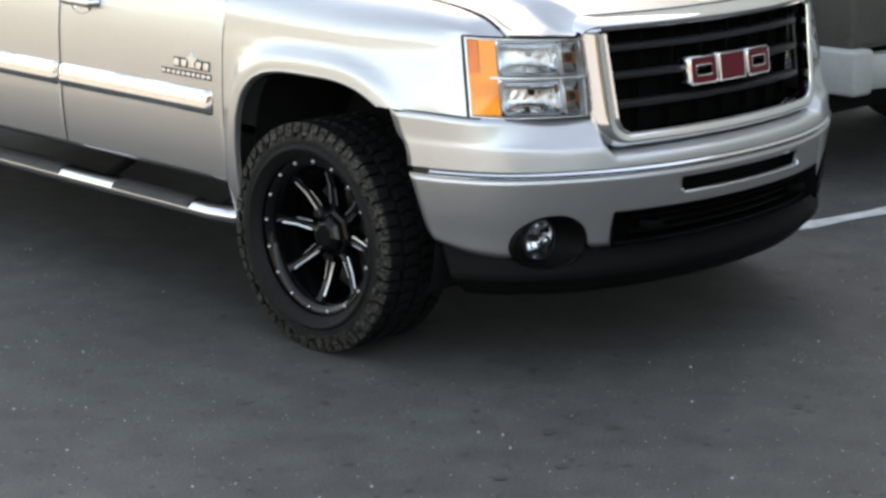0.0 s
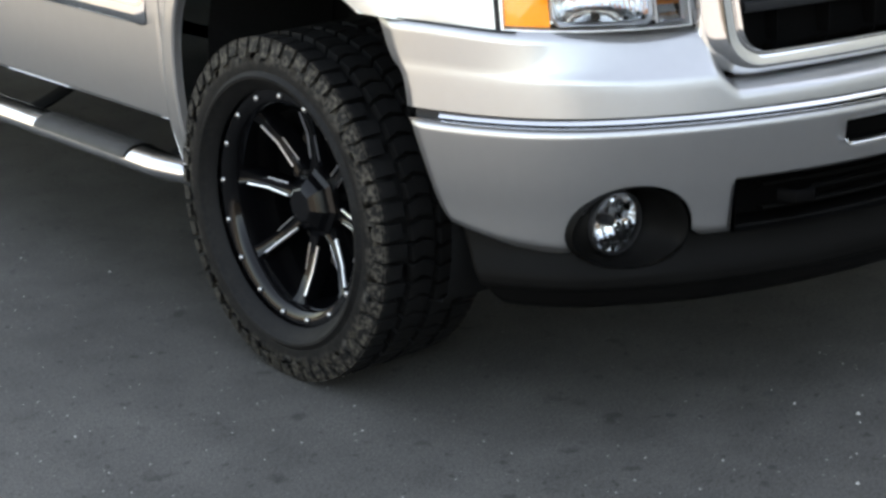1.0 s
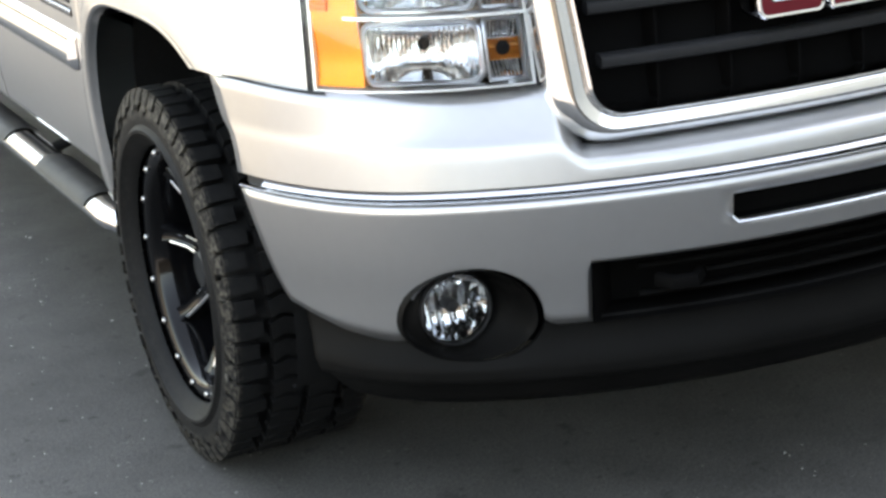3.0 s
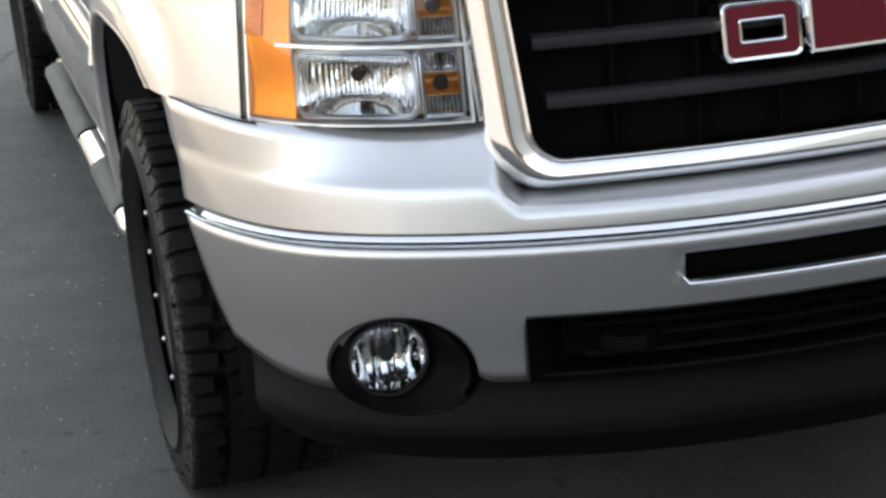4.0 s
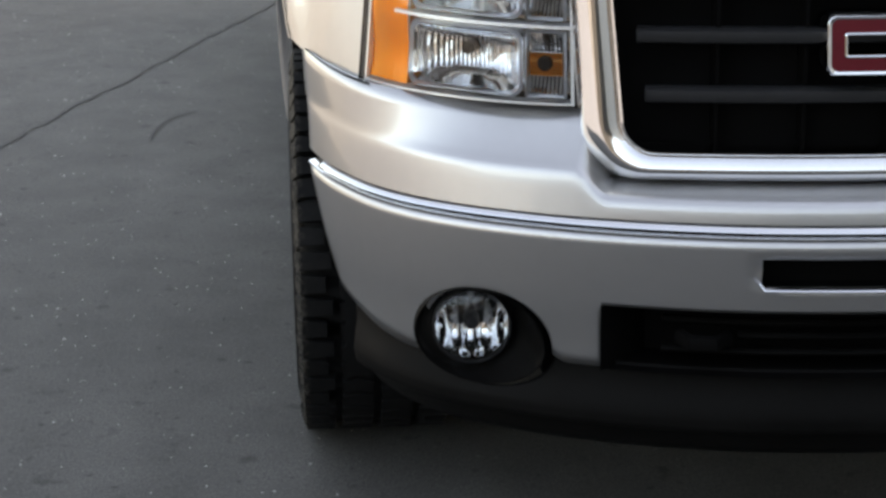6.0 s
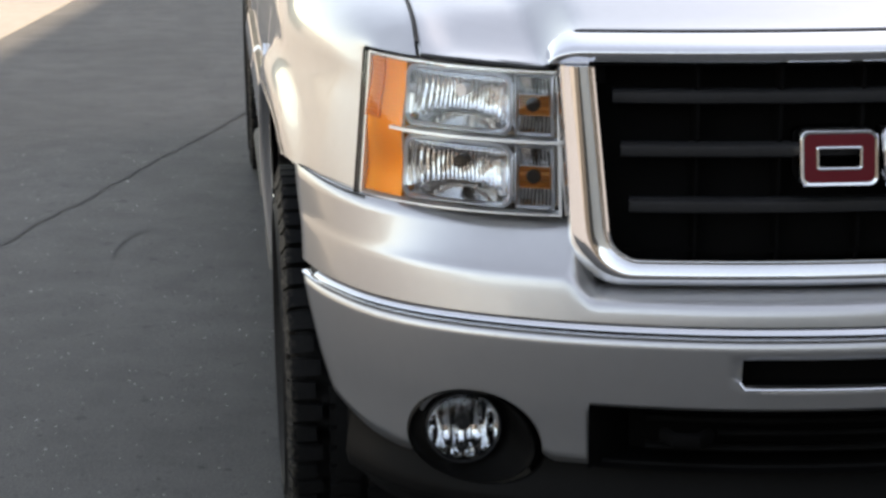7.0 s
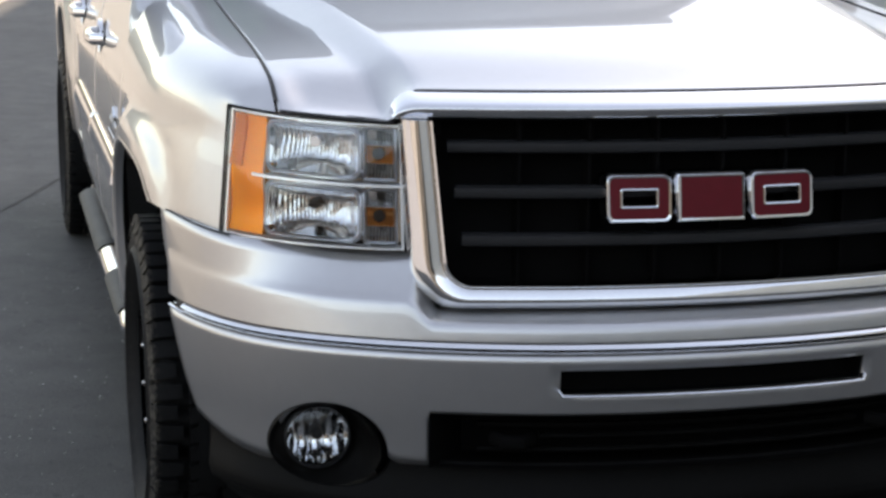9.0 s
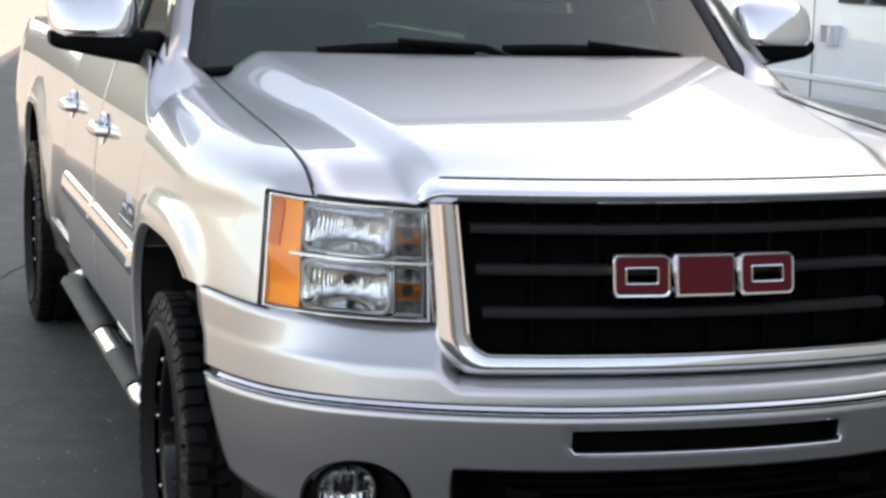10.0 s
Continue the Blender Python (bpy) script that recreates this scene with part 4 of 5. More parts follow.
def fender(sgn):
    bm = bmesh.new()
    zs = 1.0
    # lower part round the wheel
    arch_strip(sgn, ARCH_Y, 0.505, DOOR_Y - 0.007, zs, bm)
    # upper part from the shoulder to the hood gap, welded to the rays below
    lo, hi = (math.atan2(zs - ARCH_Z, ARCH_Y - y) for y in (0.505, DOOR_Y - 0.007))
    tops = [ARCH_Y - (zs - ARCH_Z) / math.tan(a) for a in strip_angles(ARCH_Y, 0.505, DOOR_Y - 0.007, zs) if lo - 1e-9 <= a <= hi + 1e-9]
    qs = lin(0, 1, 7)
    ks = [(0.452 + 0.053 * q - 0.452) / (DOOR_Y - 0.459) for q in qs[:-1]] + [(y - 0.452) / (DOOR_Y - 0.459) for y in tops]

    def pt(k, i):
        t = i / 14
        y_start = 0.338 + (0.452 - 0.338) * min(1, t / 0.75)
        y_end = blend(1.70, DOOR_Y - 0.007, (t - 0.12) / 0.42)
        y = y_start + (y_end - y_start) * k
        zg = gap_z(y) - 0.001
        xs_ = side_x(max(y, 0.40), zs)
        a = t * math.pi / 2
        x = 0.791 + (xs_ - 0.791) * math.sin(a) ** 0.9
        z = zs + (zg - zs) * math.cos(a) ** 0.85 if t < 1 else zs
        return Vector((sgn * x, y, z))

    def rim(i):
        t = i / 14
        if t < 0.6:
            return Vector(lamp_pt(0.648 + 0.377 * t / 0.6, 1.035, 0, sgn))
        return Vector(lamp_pt(1.025, 1.035 + (0.7974 - 1.035) * (t - 0.6) / 0.4, 0, sgn))

    def joined(k, i):
        w = 0.06 + 0.2 * (1 - i / 14)
        return pt(k, i) + (rim(i) - pt(0, i)) * max(0, 1 - k / w) ** 2

    grid(joined, ks, range(15), bm)

    def front(q, z):
        e = Vector(lamp_pt(1.025, (z - 0.815) / 0.232, 0, sgn))
        y = 0.452 + 0.053 * q
        base, first = Vector((sgn * side_x(y, z), y, z)), Vector((sgn * side_x(0.452, z), 0.452, e.z))
        return base + Vector((e.x - first.x, e.y - first.y, 0)) * (1 - q) ** 2

    zl = [ARCH_Z + (ARCH_Y - 0.505) * math.tan(a) for a in strip_angles(ARCH_Y, 0.505, DOOR_Y - 0.007, zs) if 0.6 < a <= lo + 1e-9 and ARCH_Z + (ARCH_Y - 0.505) * math.tan(a) > 0.790]
    grid(front, qs, zl, bm)
    merged(bm, 1.5e-3)
    trim_below_seam(bm)
    part("fender", bm, PAINT, truck, "silver front fender", angle=180)
    arch_lip(sgn, ARCH_Y, "wheel_arch_lip")
    wheel_well(sgn, ARCH_Y)


def panel(sgn, y0, y1, z0, z1, name, label, yc=REAR_Y, ny=24):
    """A door or bed side with edges turned in."""
    ys = [y0, y0 + 0.003, y0 + 0.010] + lin(y0 + 0.02, y1 - 0.02, ny) + [y1 - 0.010, y1 - 0.003, y1]
    zz = [z0, z0 + 0.01] + lin(z0 + 0.03, z1 - 0.02, 22) + [z1]

    def pt(y, z):
        if y < 1.86:
            z = z0 + (z - z0) * (z1 - blend(0.152, 0.0, (y - DOOR_Y) / 0.42) - z0) / (z1 - z0)
        d = min(y - y0, y1 - y)
        return (sgn * (side_x(y, z, yc, 0.016) - (0.004 if d < 0.001 else 0.002 if d < 0.005 else 0)), y, z)

    return part(name, merged(grid(pt, ys, zz)), PAINT, truck, label, thick=0.006, angle=60)


def handle(sgn, y, parent):
    x = side_x(y, 1.0)
    h = part("door_handle", tube([(sgn * (x - 0.004), y - 0.10, 1.012), (sgn * (x + 0.026), y - 0.085, 1.012), (sgn * (x + 0.034), y - 0.03, 1.014), (sgn * (x + 0.034), y + 0.04, 1.014), (sgn * (x + 0.026), y + 0.085, 1.013), (sgn * (x - 0.004), y + 0.10, 1.013)], 0.013, 0.017, 12, power=0.8), CHROME, parent, "chrome pull handle")
    bm = revolve([(0.0, 0.002), (0.05, 0.002), (0.055, 0.006), (0.058, 0.002), (0.058, -0.004)], 32)
    for v in bm.verts:
        v.co = Vector((sgn * (x + v.co.x), y + v.co.y * 1.2, 1.012 + v.co.z * 0.85))
    part("handle_cup", merged(bm), CHROME, parent, "chrome handle cup")


def moulding(sgn, y0, y1, parent):
    prof = [(0.690, 0.0), (0.692, 0.009), (0.700, 0.016), (0.714, 0.021), (0.719, 0.0215), (0.760, 0.014), (0.770, 0.009), (0.776, 0.0)]
    ys = [y0, y0 + 0.004, y0 + 0.012] + lin(y0 + 0.03, y1 - 0.03, 12) + [y1 - 0.012, y1 - 0.004, y1]

    def pt(y, i):
        z, d = prof[i]
        e = min(1, min(y - y0, y1 - y) / 0.012 + 0.1)
        return (sgn * (side_x(y, z, REAR_Y) + d * e), y, 0.738 + (z - 0.738) * (0.9 + 0.1 * e))

    part("chrome_moulding", merged(grid(pt, ys, range(len(prof)))), CHROME, parent, "chrome body side moulding")


for sgn in (-1, 1):
    fender(sgn)
    front_door = panel(sgn, DOOR_Y, 2.372, 0.475, SILL_Z, "front_door", "silver front door")
    rear_door = panel(sgn, 2.377, 3.245, 0.475, SILL_Z, "rear_door", "silver rear door")
    handle(sgn, 2.235, front_door), handle(sgn, 3.095, rear_door)
    moulding(sgn, 1.478, 2.366, front_door), moulding(sgn, 2.386, 3.205, rear_door)
    # badge on the front door: plain chrome bars where lettering stands
    for k, (y0, y1, z0, z1) in enumerate(((1.49, 1.69, 0.842, 0.868), (1.482, 1.755, 0.813, 0.826))):
        n = 5 if k == 0 else 10
        for i in range(n):
            a = y0 + (y1 - y0) * i / n
            b = y0 + (y1 - y0) * (i + 0.72) / n
            x = side_x((a + b) / 2, z0, REAR_Y)
            bar = part("badge_bar", box(sgn * (x - 0.002), sgn * (x + 0.005), a, b, z0, z1, 0.0015, 1), CHROME, front_door)
            part("badge_edge", box(sgn * (x - 0.003), sgn * (x + 0.002), a - 0.004, b + 0.004, z0 - 0.004, z1 + 0.004), SEAL, bar, "dark edge round the bar")
    xb = side_x(1.58, 0.87, REAR_Y)
    bm = bmesh.new()
    for i in range(10):
        r = 0.034 if i % 2 == 0 else 0.014
        bm.verts.new((sgn * (xb + 0.006), 1.58 + r * math.sin(i * math.pi / 5), 0.866 + r * math.cos(i * math.pi / 5)))
    bm.verts.ensure_lookup_table()
    bm.faces.new(bm.verts)
    r = bmesh.ops.extrude_face_region(bm, geom=list(bm.faces))
    for v in [g for g in r["geom"] if isinstance(g, bmesh.types.BMVert)]:
        v.co.x -= sgn * 0.006
    part("badge_star", merged(bm), CHROME, front_door, "small chrome star shape")
    for y in (DOOR_Y - 0.0035, 2.3745, 3.255):
        zt = 1.10 if y < 2 else SILL_Z - 0.02
        part("door_seam", tube([(sgn * (side_x(y, z, REAR_Y, 0) - 0.0085), y, z) for z in lin(0.48, zt, 12)], 0.008, 0.008, 8), SEAL, truck)
    # rocker under the doors
    part("rocker_panel", merged(grid(lambda y, i: (sgn * ((1.0, 0.985, 0.962, 0.93, 0.86)[i] - 0.022), y, (0.476, 0.462, 0.448, 0.436, 0.43)[i]), lin(1.385, 4.20, 20), range(5))), PAINT, truck, "silver rocker panel", thick=0.004)
    # bed side with rear wheel opening
    bm = bmesh.new()
    arch_strip(sgn, REAR_Y, 3.265, 5.80, 1.20, bm)
    part("bed_side", merged(bm, 4e-4), PAINT, truck, "silver cargo bed side", thick=0.005, angle=50)
    arch_lip(sgn, REAR_Y, "wheel_arch_lip")
    wheel_well(sgn, REAR_Y)

# -- cab corners between fender, door top and pillar
def corner_pt(y, k):
    zd = SILL_Z - blend(0.152, 0.0, (y - DOOR_Y) / 0.42) - 0.004
    zg = gap_z(min(y, 1.72)) - 0.003
    a0 = math.acos(min(max((zd - 1.0) / (zg - 1.0), 0.0), 0.999) ** (1 / 0.85))
    a = a0 * (1 - k)
    x = 0.791 + (side_x(y, 1.0, REAR_Y) - 0.791) * math.sin(a) ** 0.9
    if k < 0.01:
        x = max(x, side_x(y, zd, REAR_Y) - 0.006)
    return Vector((x, y, 1.0 + (zg - 1.0) * math.cos(a) ** 0.85))


for sgn in (-1, 1):
    flip_x = Matrix.Diagonal((sgn, 1, 1))
    part("cab_corner", merged(grid(lambda y, k: flip_x @ corner_pt(y, k), lin(1.36, 1.90, 24), lin(0, 0.96, 14))), PAINT, truck, "silver cab corner below the pillar", thick=0.004, angle=60)

# -- cab: pillars, roof, glass
def green_x(z):
    return 0.918 + (0.74 - 0.918) * ((z - SILL_Z) / 0.53)


def shield_pt(x, k):
    """Windshield: k from the cowl up."""
    w = 0.855 + (0.70 - 0.855) * k
    return (x * w, 1.515 + 0.70 * k + 0.17 * x * x * (1 - 0.6 * k), 1.262 + 0.55 * k - 0.045 * x * x * (1 - k))


def pillar_foot(sgn):
    """Skin that flows from the fender's rear into the windshield pillar."""
    door_top = lambda y: SILL_Z - blend(0.152, 0.0, (y - DOOR_Y) / 0.42) + 0.002
    low = [(side_x(y, door_top(y), REAR_Y) + 0.001, y, door_top(y)) for y in (1.40, 1.48, 1.57, 1.66)] + [(0.918, 1.745, 1.247)]
    low += [tuple(Vector(shield_pt(1.0, k)) + Vector((0.047, 0.064, -0.004))) for k in (0.14, 0.23, 0.34)]
    top = [(0.794, y, gap_z(y) + 0.001) for y in (1.40, 1.47, 1.54)] + [(0.801, 1.61, 1.222)]
    top += [tuple(Vector(shield_pt(1.0, k)) + Vector((-0.010, -0.026, 0.006))) for k in (0.06, 0.14, 0.23, 0.34)]
    ts = [0, 1, 2, 3, 4, 5, 6, 7]
    lo_c = [curve_through(list(zip(ts, [p[i] for p in low]))) for i in range(3)]
    hi_c = [curve_through(list(zip(ts, [p[i] for p in top]))) for i in range(3)]

    def pt(t, j):
        a, b = Vector([c(t) for c in lo_c]), Vector([c(t) for c in hi_c])
        d = Vector([c(min(t + 0.05, 7)) for c in hi_c]) - Vector([c(max(t - 0.05, 0)) for c in hi_c])
        out = (b - a).cross(d).normalized()
        out = out if out.x > 0 else -out
        full = 0.0205 + 0.006 * blend(0, 1, (t - 1) / 2) - 0.0105 * blend(0, 1, (t - 3) / 4)
        p = a + (b - a) * j + out * (full * (4 * j * (1 - j)) ** 0.8 - 0.004 * blend(1, 0, t / 1.2))
        return (sgn * p.x, p.y, p.z)

    part("pillar_foot", merged(grid(pt, lin(0, 7, 43), lin(0, 1, 15))), PAINT, truck, "silver body skin at the foot of the windshield pillar", angle=80)


part("windshield", merged(grid(shield_pt, lin(-0.96, 0.96, 25), lin(-0.02, 1, 13))), WINDSHIELD, truck, "raked windshield glass").visible_shadow = False
for sgn in (-1, 1):
    pillar_foot(sgn)
    rings, bm = [], bmesh.new()
    for k in lin(0.30, 1.0, 9):  # flat oval section, its long side along the cab's flank
        c = Vector(shield_pt(sgn * 1.0, k)) + Vector((sgn * 0.018, 0.02, 0))
        axis = (Vector(shield_pt(sgn * 1.0, k + 0.05)) - Vector(shield_pt(sgn * 1.0, k))).normalized()
        wide = Vector((sgn * 0.5, 0.87, 0)) * 0.056
        deep = axis.cross(wide).normalized() * 0.014
        rings.append([bm.verts.new(c + wide * math.cos(a * math.pi / 10) + deep * math.sin(a * math.pi / 10)) for a in range(20)])
    for a, b in zip(rings, rings[1:]):
        for i in range(20):
            bm.faces.new([a[i], a[(i + 1) % 20], b[(i + 1) % 20], b[i]])
    part("windshield_pillar", merged(bm), PAINT, truck, "silver windshield pillar", angle=80)
    part("windshield_seal", tube([Vector(shield_pt(sgn * 0.965, k)) + Vector((0, -0.006, 0.004)) for k in lin(0.0, 1.0, 9)], 0.028, 0.006, 8), SEAL, truck, "black windshield seal")
    for y0, y1, nm in ((1.66, 2.33, "front_side_window"), (2.43, 3.15, "rear_side_window")):
        part(nm, merged(grid(lambda y, k: (sgn * (green_x(SILL_Z + 0.50 * k) - 0.02), max(y, 1.66 + 0.66 * k * 0.95) if nm[0] == "f" else min(y, 3.17 - 0.12 * k), SILL_Z + 0.50 * k), lin(y0, y1, 8), lin(0, 1, 6))), WINDOW, truck, "tinted side window").visible_shadow = False
    for y0, y1 in ((2.32, 2.44), (3.12, 3.26)):
        part("roof_pillar", merged(grid(lambda y, k: (sgn * (green_x(SILL_Z - 0.005 + 0.54 * k) - 0.008), y - 0.06 * k * (1 if y0 > 3 else 0), SILL_Z - 0.005 + 0.54 * k), lin(y0, y1, 4), lin(0, 1, 7))), GLOSS_BLACK if y0 < 3 else PAINT, truck, thick=0.03)
    part("window_sill_trim", tube([(sgn * (side_x(y, SILL_Z, REAR_Y) - 0.004), y, SILL_Z + 0.004) for y in lin(1.70, 3.24, 14)], 0.005, 0.006, 8), SEAL, truck, "black window sill trim")


def roof_pt(x, k):
    e = 1 - abs(x) ** 3
    return (x * (0.70 + 0.03 * math.sin(math.pi * k)), 2.20 + 1.02 * k, 1.795 + 0.035 * e + 0.03 * math.sin(math.pi * k))


part("roof", merged(grid(roof_pt, lin(-1.06, 1.06, 27), lin(0, 1, 13))), PAINT, truck, "silver cab roof", thick=0.02)
part("rear_window", merged(grid(lambda x, k: (x * (0.86 - 0.14 * k), 3.20 - 0.05 * k, 1.22 + 0.56 * k), lin(-1, 1, 9), lin(0, 1, 4))), WINDOW, truck, "tinted rear window").visible_shadow = False
part("cab_back", merged(grid(lambda x, z: (x, 3.23, z), lin(-0.93, 0.93, 5), lin(0.5, 1.22, 4))), PAINT, truck, thick=0.02)

# cowl, wipers
bm = grid(lambda x, k: (x * 0.85, hood_rear(abs(x) * 0.788) + 0.006 + 0.10 * k, 1.272 - 0.055 * x * x + 0.010 * math.sin(math.pi * k)), lin(-1, 1, 31), lin(0, 1, 7))
part("cowl_panel", merged(bm), GRILLE_BLACK, truck, "black plastic cowl below the windshield", thick=0.01)


def wiper(x0, x1):
    def on(x, k, up):
        p = Vector(shield_pt(x / 0.85, k))
        return p + Vector((0, -0.5, 0.8)).normalized() * up

    blade = tube([on(x0 + (x1 - x0) * t, 0.040 + 0.012 * math.sin(math.pi * t), 0.016) for t in lin(0, 1, 9)], 0.008, 0.016, 8)
    w = part("wiper_blade", blade, PLASTIC, truck, "black wiper blade")
    part("wiper_arm", tube([on(x1 + 0.10, -0.01, 0.02), on(x1 + 0.02, 0.022, 0.036), on((x0 + x1) / 2, 0.056, 0.034)], 0.010, 0.012, 8), PLASTIC, w, "black wiper arm")


wiper(-0.50, -0.06)
wiper(0.02, 0.55)

# door mirrors
def mirror(sgn):
    bm = bmesh.new()
    bmesh.ops.create_uvsphere(bm, u_segments=32, v_segments=18, radius=1.0)
    for v in bm.verts:
        x, y, z = v.co
        f_ = lambda q, p: math.copysign(abs(q) ** p, q)
        zz = max(1.360 + 0.088 * f_(z, 0.62), 1.304)
        v.co = (sgn * (1.060 + 0.128 * f_(x, 0.62)), 1.99 + 0.075 * f_(y, 0.8) * (1.0 if y < 0 else 0.5) + 0.34 * (zz - 1.38), zz)
    cap = part("mirror_cap", merged(bm, 1e-3), CHROME, truck, "chrome door mirror cap", angle=60)
    xs = [1.188, 1.184, 1.174, 1.155, 1.12, 1.08, 1.04, 0.99, 0.95, 0.91, 0.88, 0.855]

    def shell(x, i):
        top = 1.322 - 0.006 * max(0, (x - 1.174) / 0.014)
        low = float(np.interp(x, [0.855, 0.91, 1.04, 1.12, 1.155, 1.174, 1.184, 1.188], [1.212, 1.218, 1.241, 1.257, 1.264, 1.270, 1.277, 1.286]))
        a = 2 * math.pi * i / 16
        c, d = math.cos(a), math.sin(a)
        deep = 0.058 * (1 if x < 1.17 else 0.75)
        return (sgn * x, 1.968 + deep * math.copysign(abs(c) ** 0.6, c), (top + low) / 2 + (top - low) / 2 * math.copysign(abs(d) ** 0.5, d))

    bm = grid(shell, xs, range(17))
    bm.faces.new([bm.verts.new(shell(xs[0], i)) for i in range(16)])
    part("mirror_base", merged(bm), PLASTIC, cap, "black mirror base")


for sgn in (-1, 1):
    mirror(sgn)

# cabin inside
part("dashboard", box(-0.80, 0.80, 1.68, 2.0, 0.95, 1.245, 0.05, 3), DARK_TRIM, truck, "dark dashboard")
for x in (-0.42, 0.42):
    seat = part("front_seat", box(x - 0.25, x + 0.25, 2.25, 2.42, 0.80, 1.38, 0.06, 3), DARK_TRIM, truck, "dark fabric front seat back")
    part("headrest", box(x - 0.13, x + 0.13, 2.30, 2.39, 1.41, 1.58, 0.04, 3), DARK_TRIM, seat)
part("cabin_floor", box(-0.93, 0.93, 1.50, 3.20, 0.45, 0.50), DARK_TRIM, truck)
part("firewall", box(-0.57, 0.57, 0.45, 1.50, 0.42, 1.02), GRILLE_BLACK, truck, "dark engine bay mass")
part("front_floor_shield", box(-0.62, 0.62, 0.20, 0.55, 0.36, 0.74), GRILLE_BLACK, truck)
part("frame_rail", box(-0.50, -0.38, 0.55, 5.6, 0.36, 0.50, 0.01), WELL, truck)
part("frame_rail", box(0.38, 0.50, 0.55, 5.6, 0.36, 0.50, 0.01), WELL, truck)
part("bed_floor", box(-0.78, 0.78, 3.28, 5.76, 0.62, 0.66), DARK_TRIM, truck)
part("tailgate", box(-0.80, 0.80, 5.74, 5.80, 0.64, 1.19, 0.015), PAINT, truck, "silver tailgate")
part("rear_bumper", box(-0.95, 0.95, 5.80, 5.96, 0.48, 0.64, 0.03), CHROME, truck, "chrome rear bumper")
for sgn in (-1, 1):
    part("bed_rail", box(sgn * 0.78, sgn * 0.903, 3.27, 5.79, 1.180, 1.206, 0.012, 3), PAINT, truck, "silver bed rail")

# -- step bars
def step_bar(sgn):
    z, x = 0.343, 0.966
    pth = [(sgn * 0.76, 1.32, z + 0.03), (sgn * 0.84, 1.335, z + 0.01), (sgn * 0.90, 1.38, z), (sgn * (x - 0.018), 1.44, z)] + [(sgn * x, y, z) for y in lin(1.53, 3.36, 20)] + [(sgn * (x - 0.012), 3.45, z), (sgn * 0.915, 3.51, z), (sgn * 0.84, 3.545, z + 0.01), (sgn * 0.76, 3.55, z + 0.03)]
    bar = part("step_bar", tube(pth, 0.047, 0.030, 18), CHROME, truck, "polished oval step bar with black tread pads")
    for y0, y1 in ((1.63, 2.08), (2.42, 3.38)):
        ys = lin(y0, y1, 26)

        def pad(y, i):
            a = radians(8 + 164 * i / 10)
            e = min(y - y0, y1 - y)
            r = 1.06 + (0.05 if e > 0.012 else 0.0) + (0.05 * (int(y * 60) % 2) if 2 < i < 8 and e > 0.02 else 0)
            return (sgn * (x + 0.047 * r * math.cos(a)), y, z + 0.030 * r * math.sin(a) + 0.002)

        part("tread_pad", merged(grid(pad, ys, range(11))), TREAD_PAD, bar, "black ribbed rubber tread pad", angle=25)
    for y in (1.55, 2.25, 3.2):
        part("step_bracket", tube([(sgn * (x - 0.02), y, z), (sgn * 0.88, y, z + 0.02), (sgn * 0.78, y, z + 0.06)], 0.03, 0.012, 8), WELL, bar, "black steel bracket")


for sgn in (-1, 1):
    step_bar(sgn)

# -- wheels (built round the x axis, outer face towards -x)
TYRE_R, TYRE_W, REC = 0.380, 0.280, 0.035


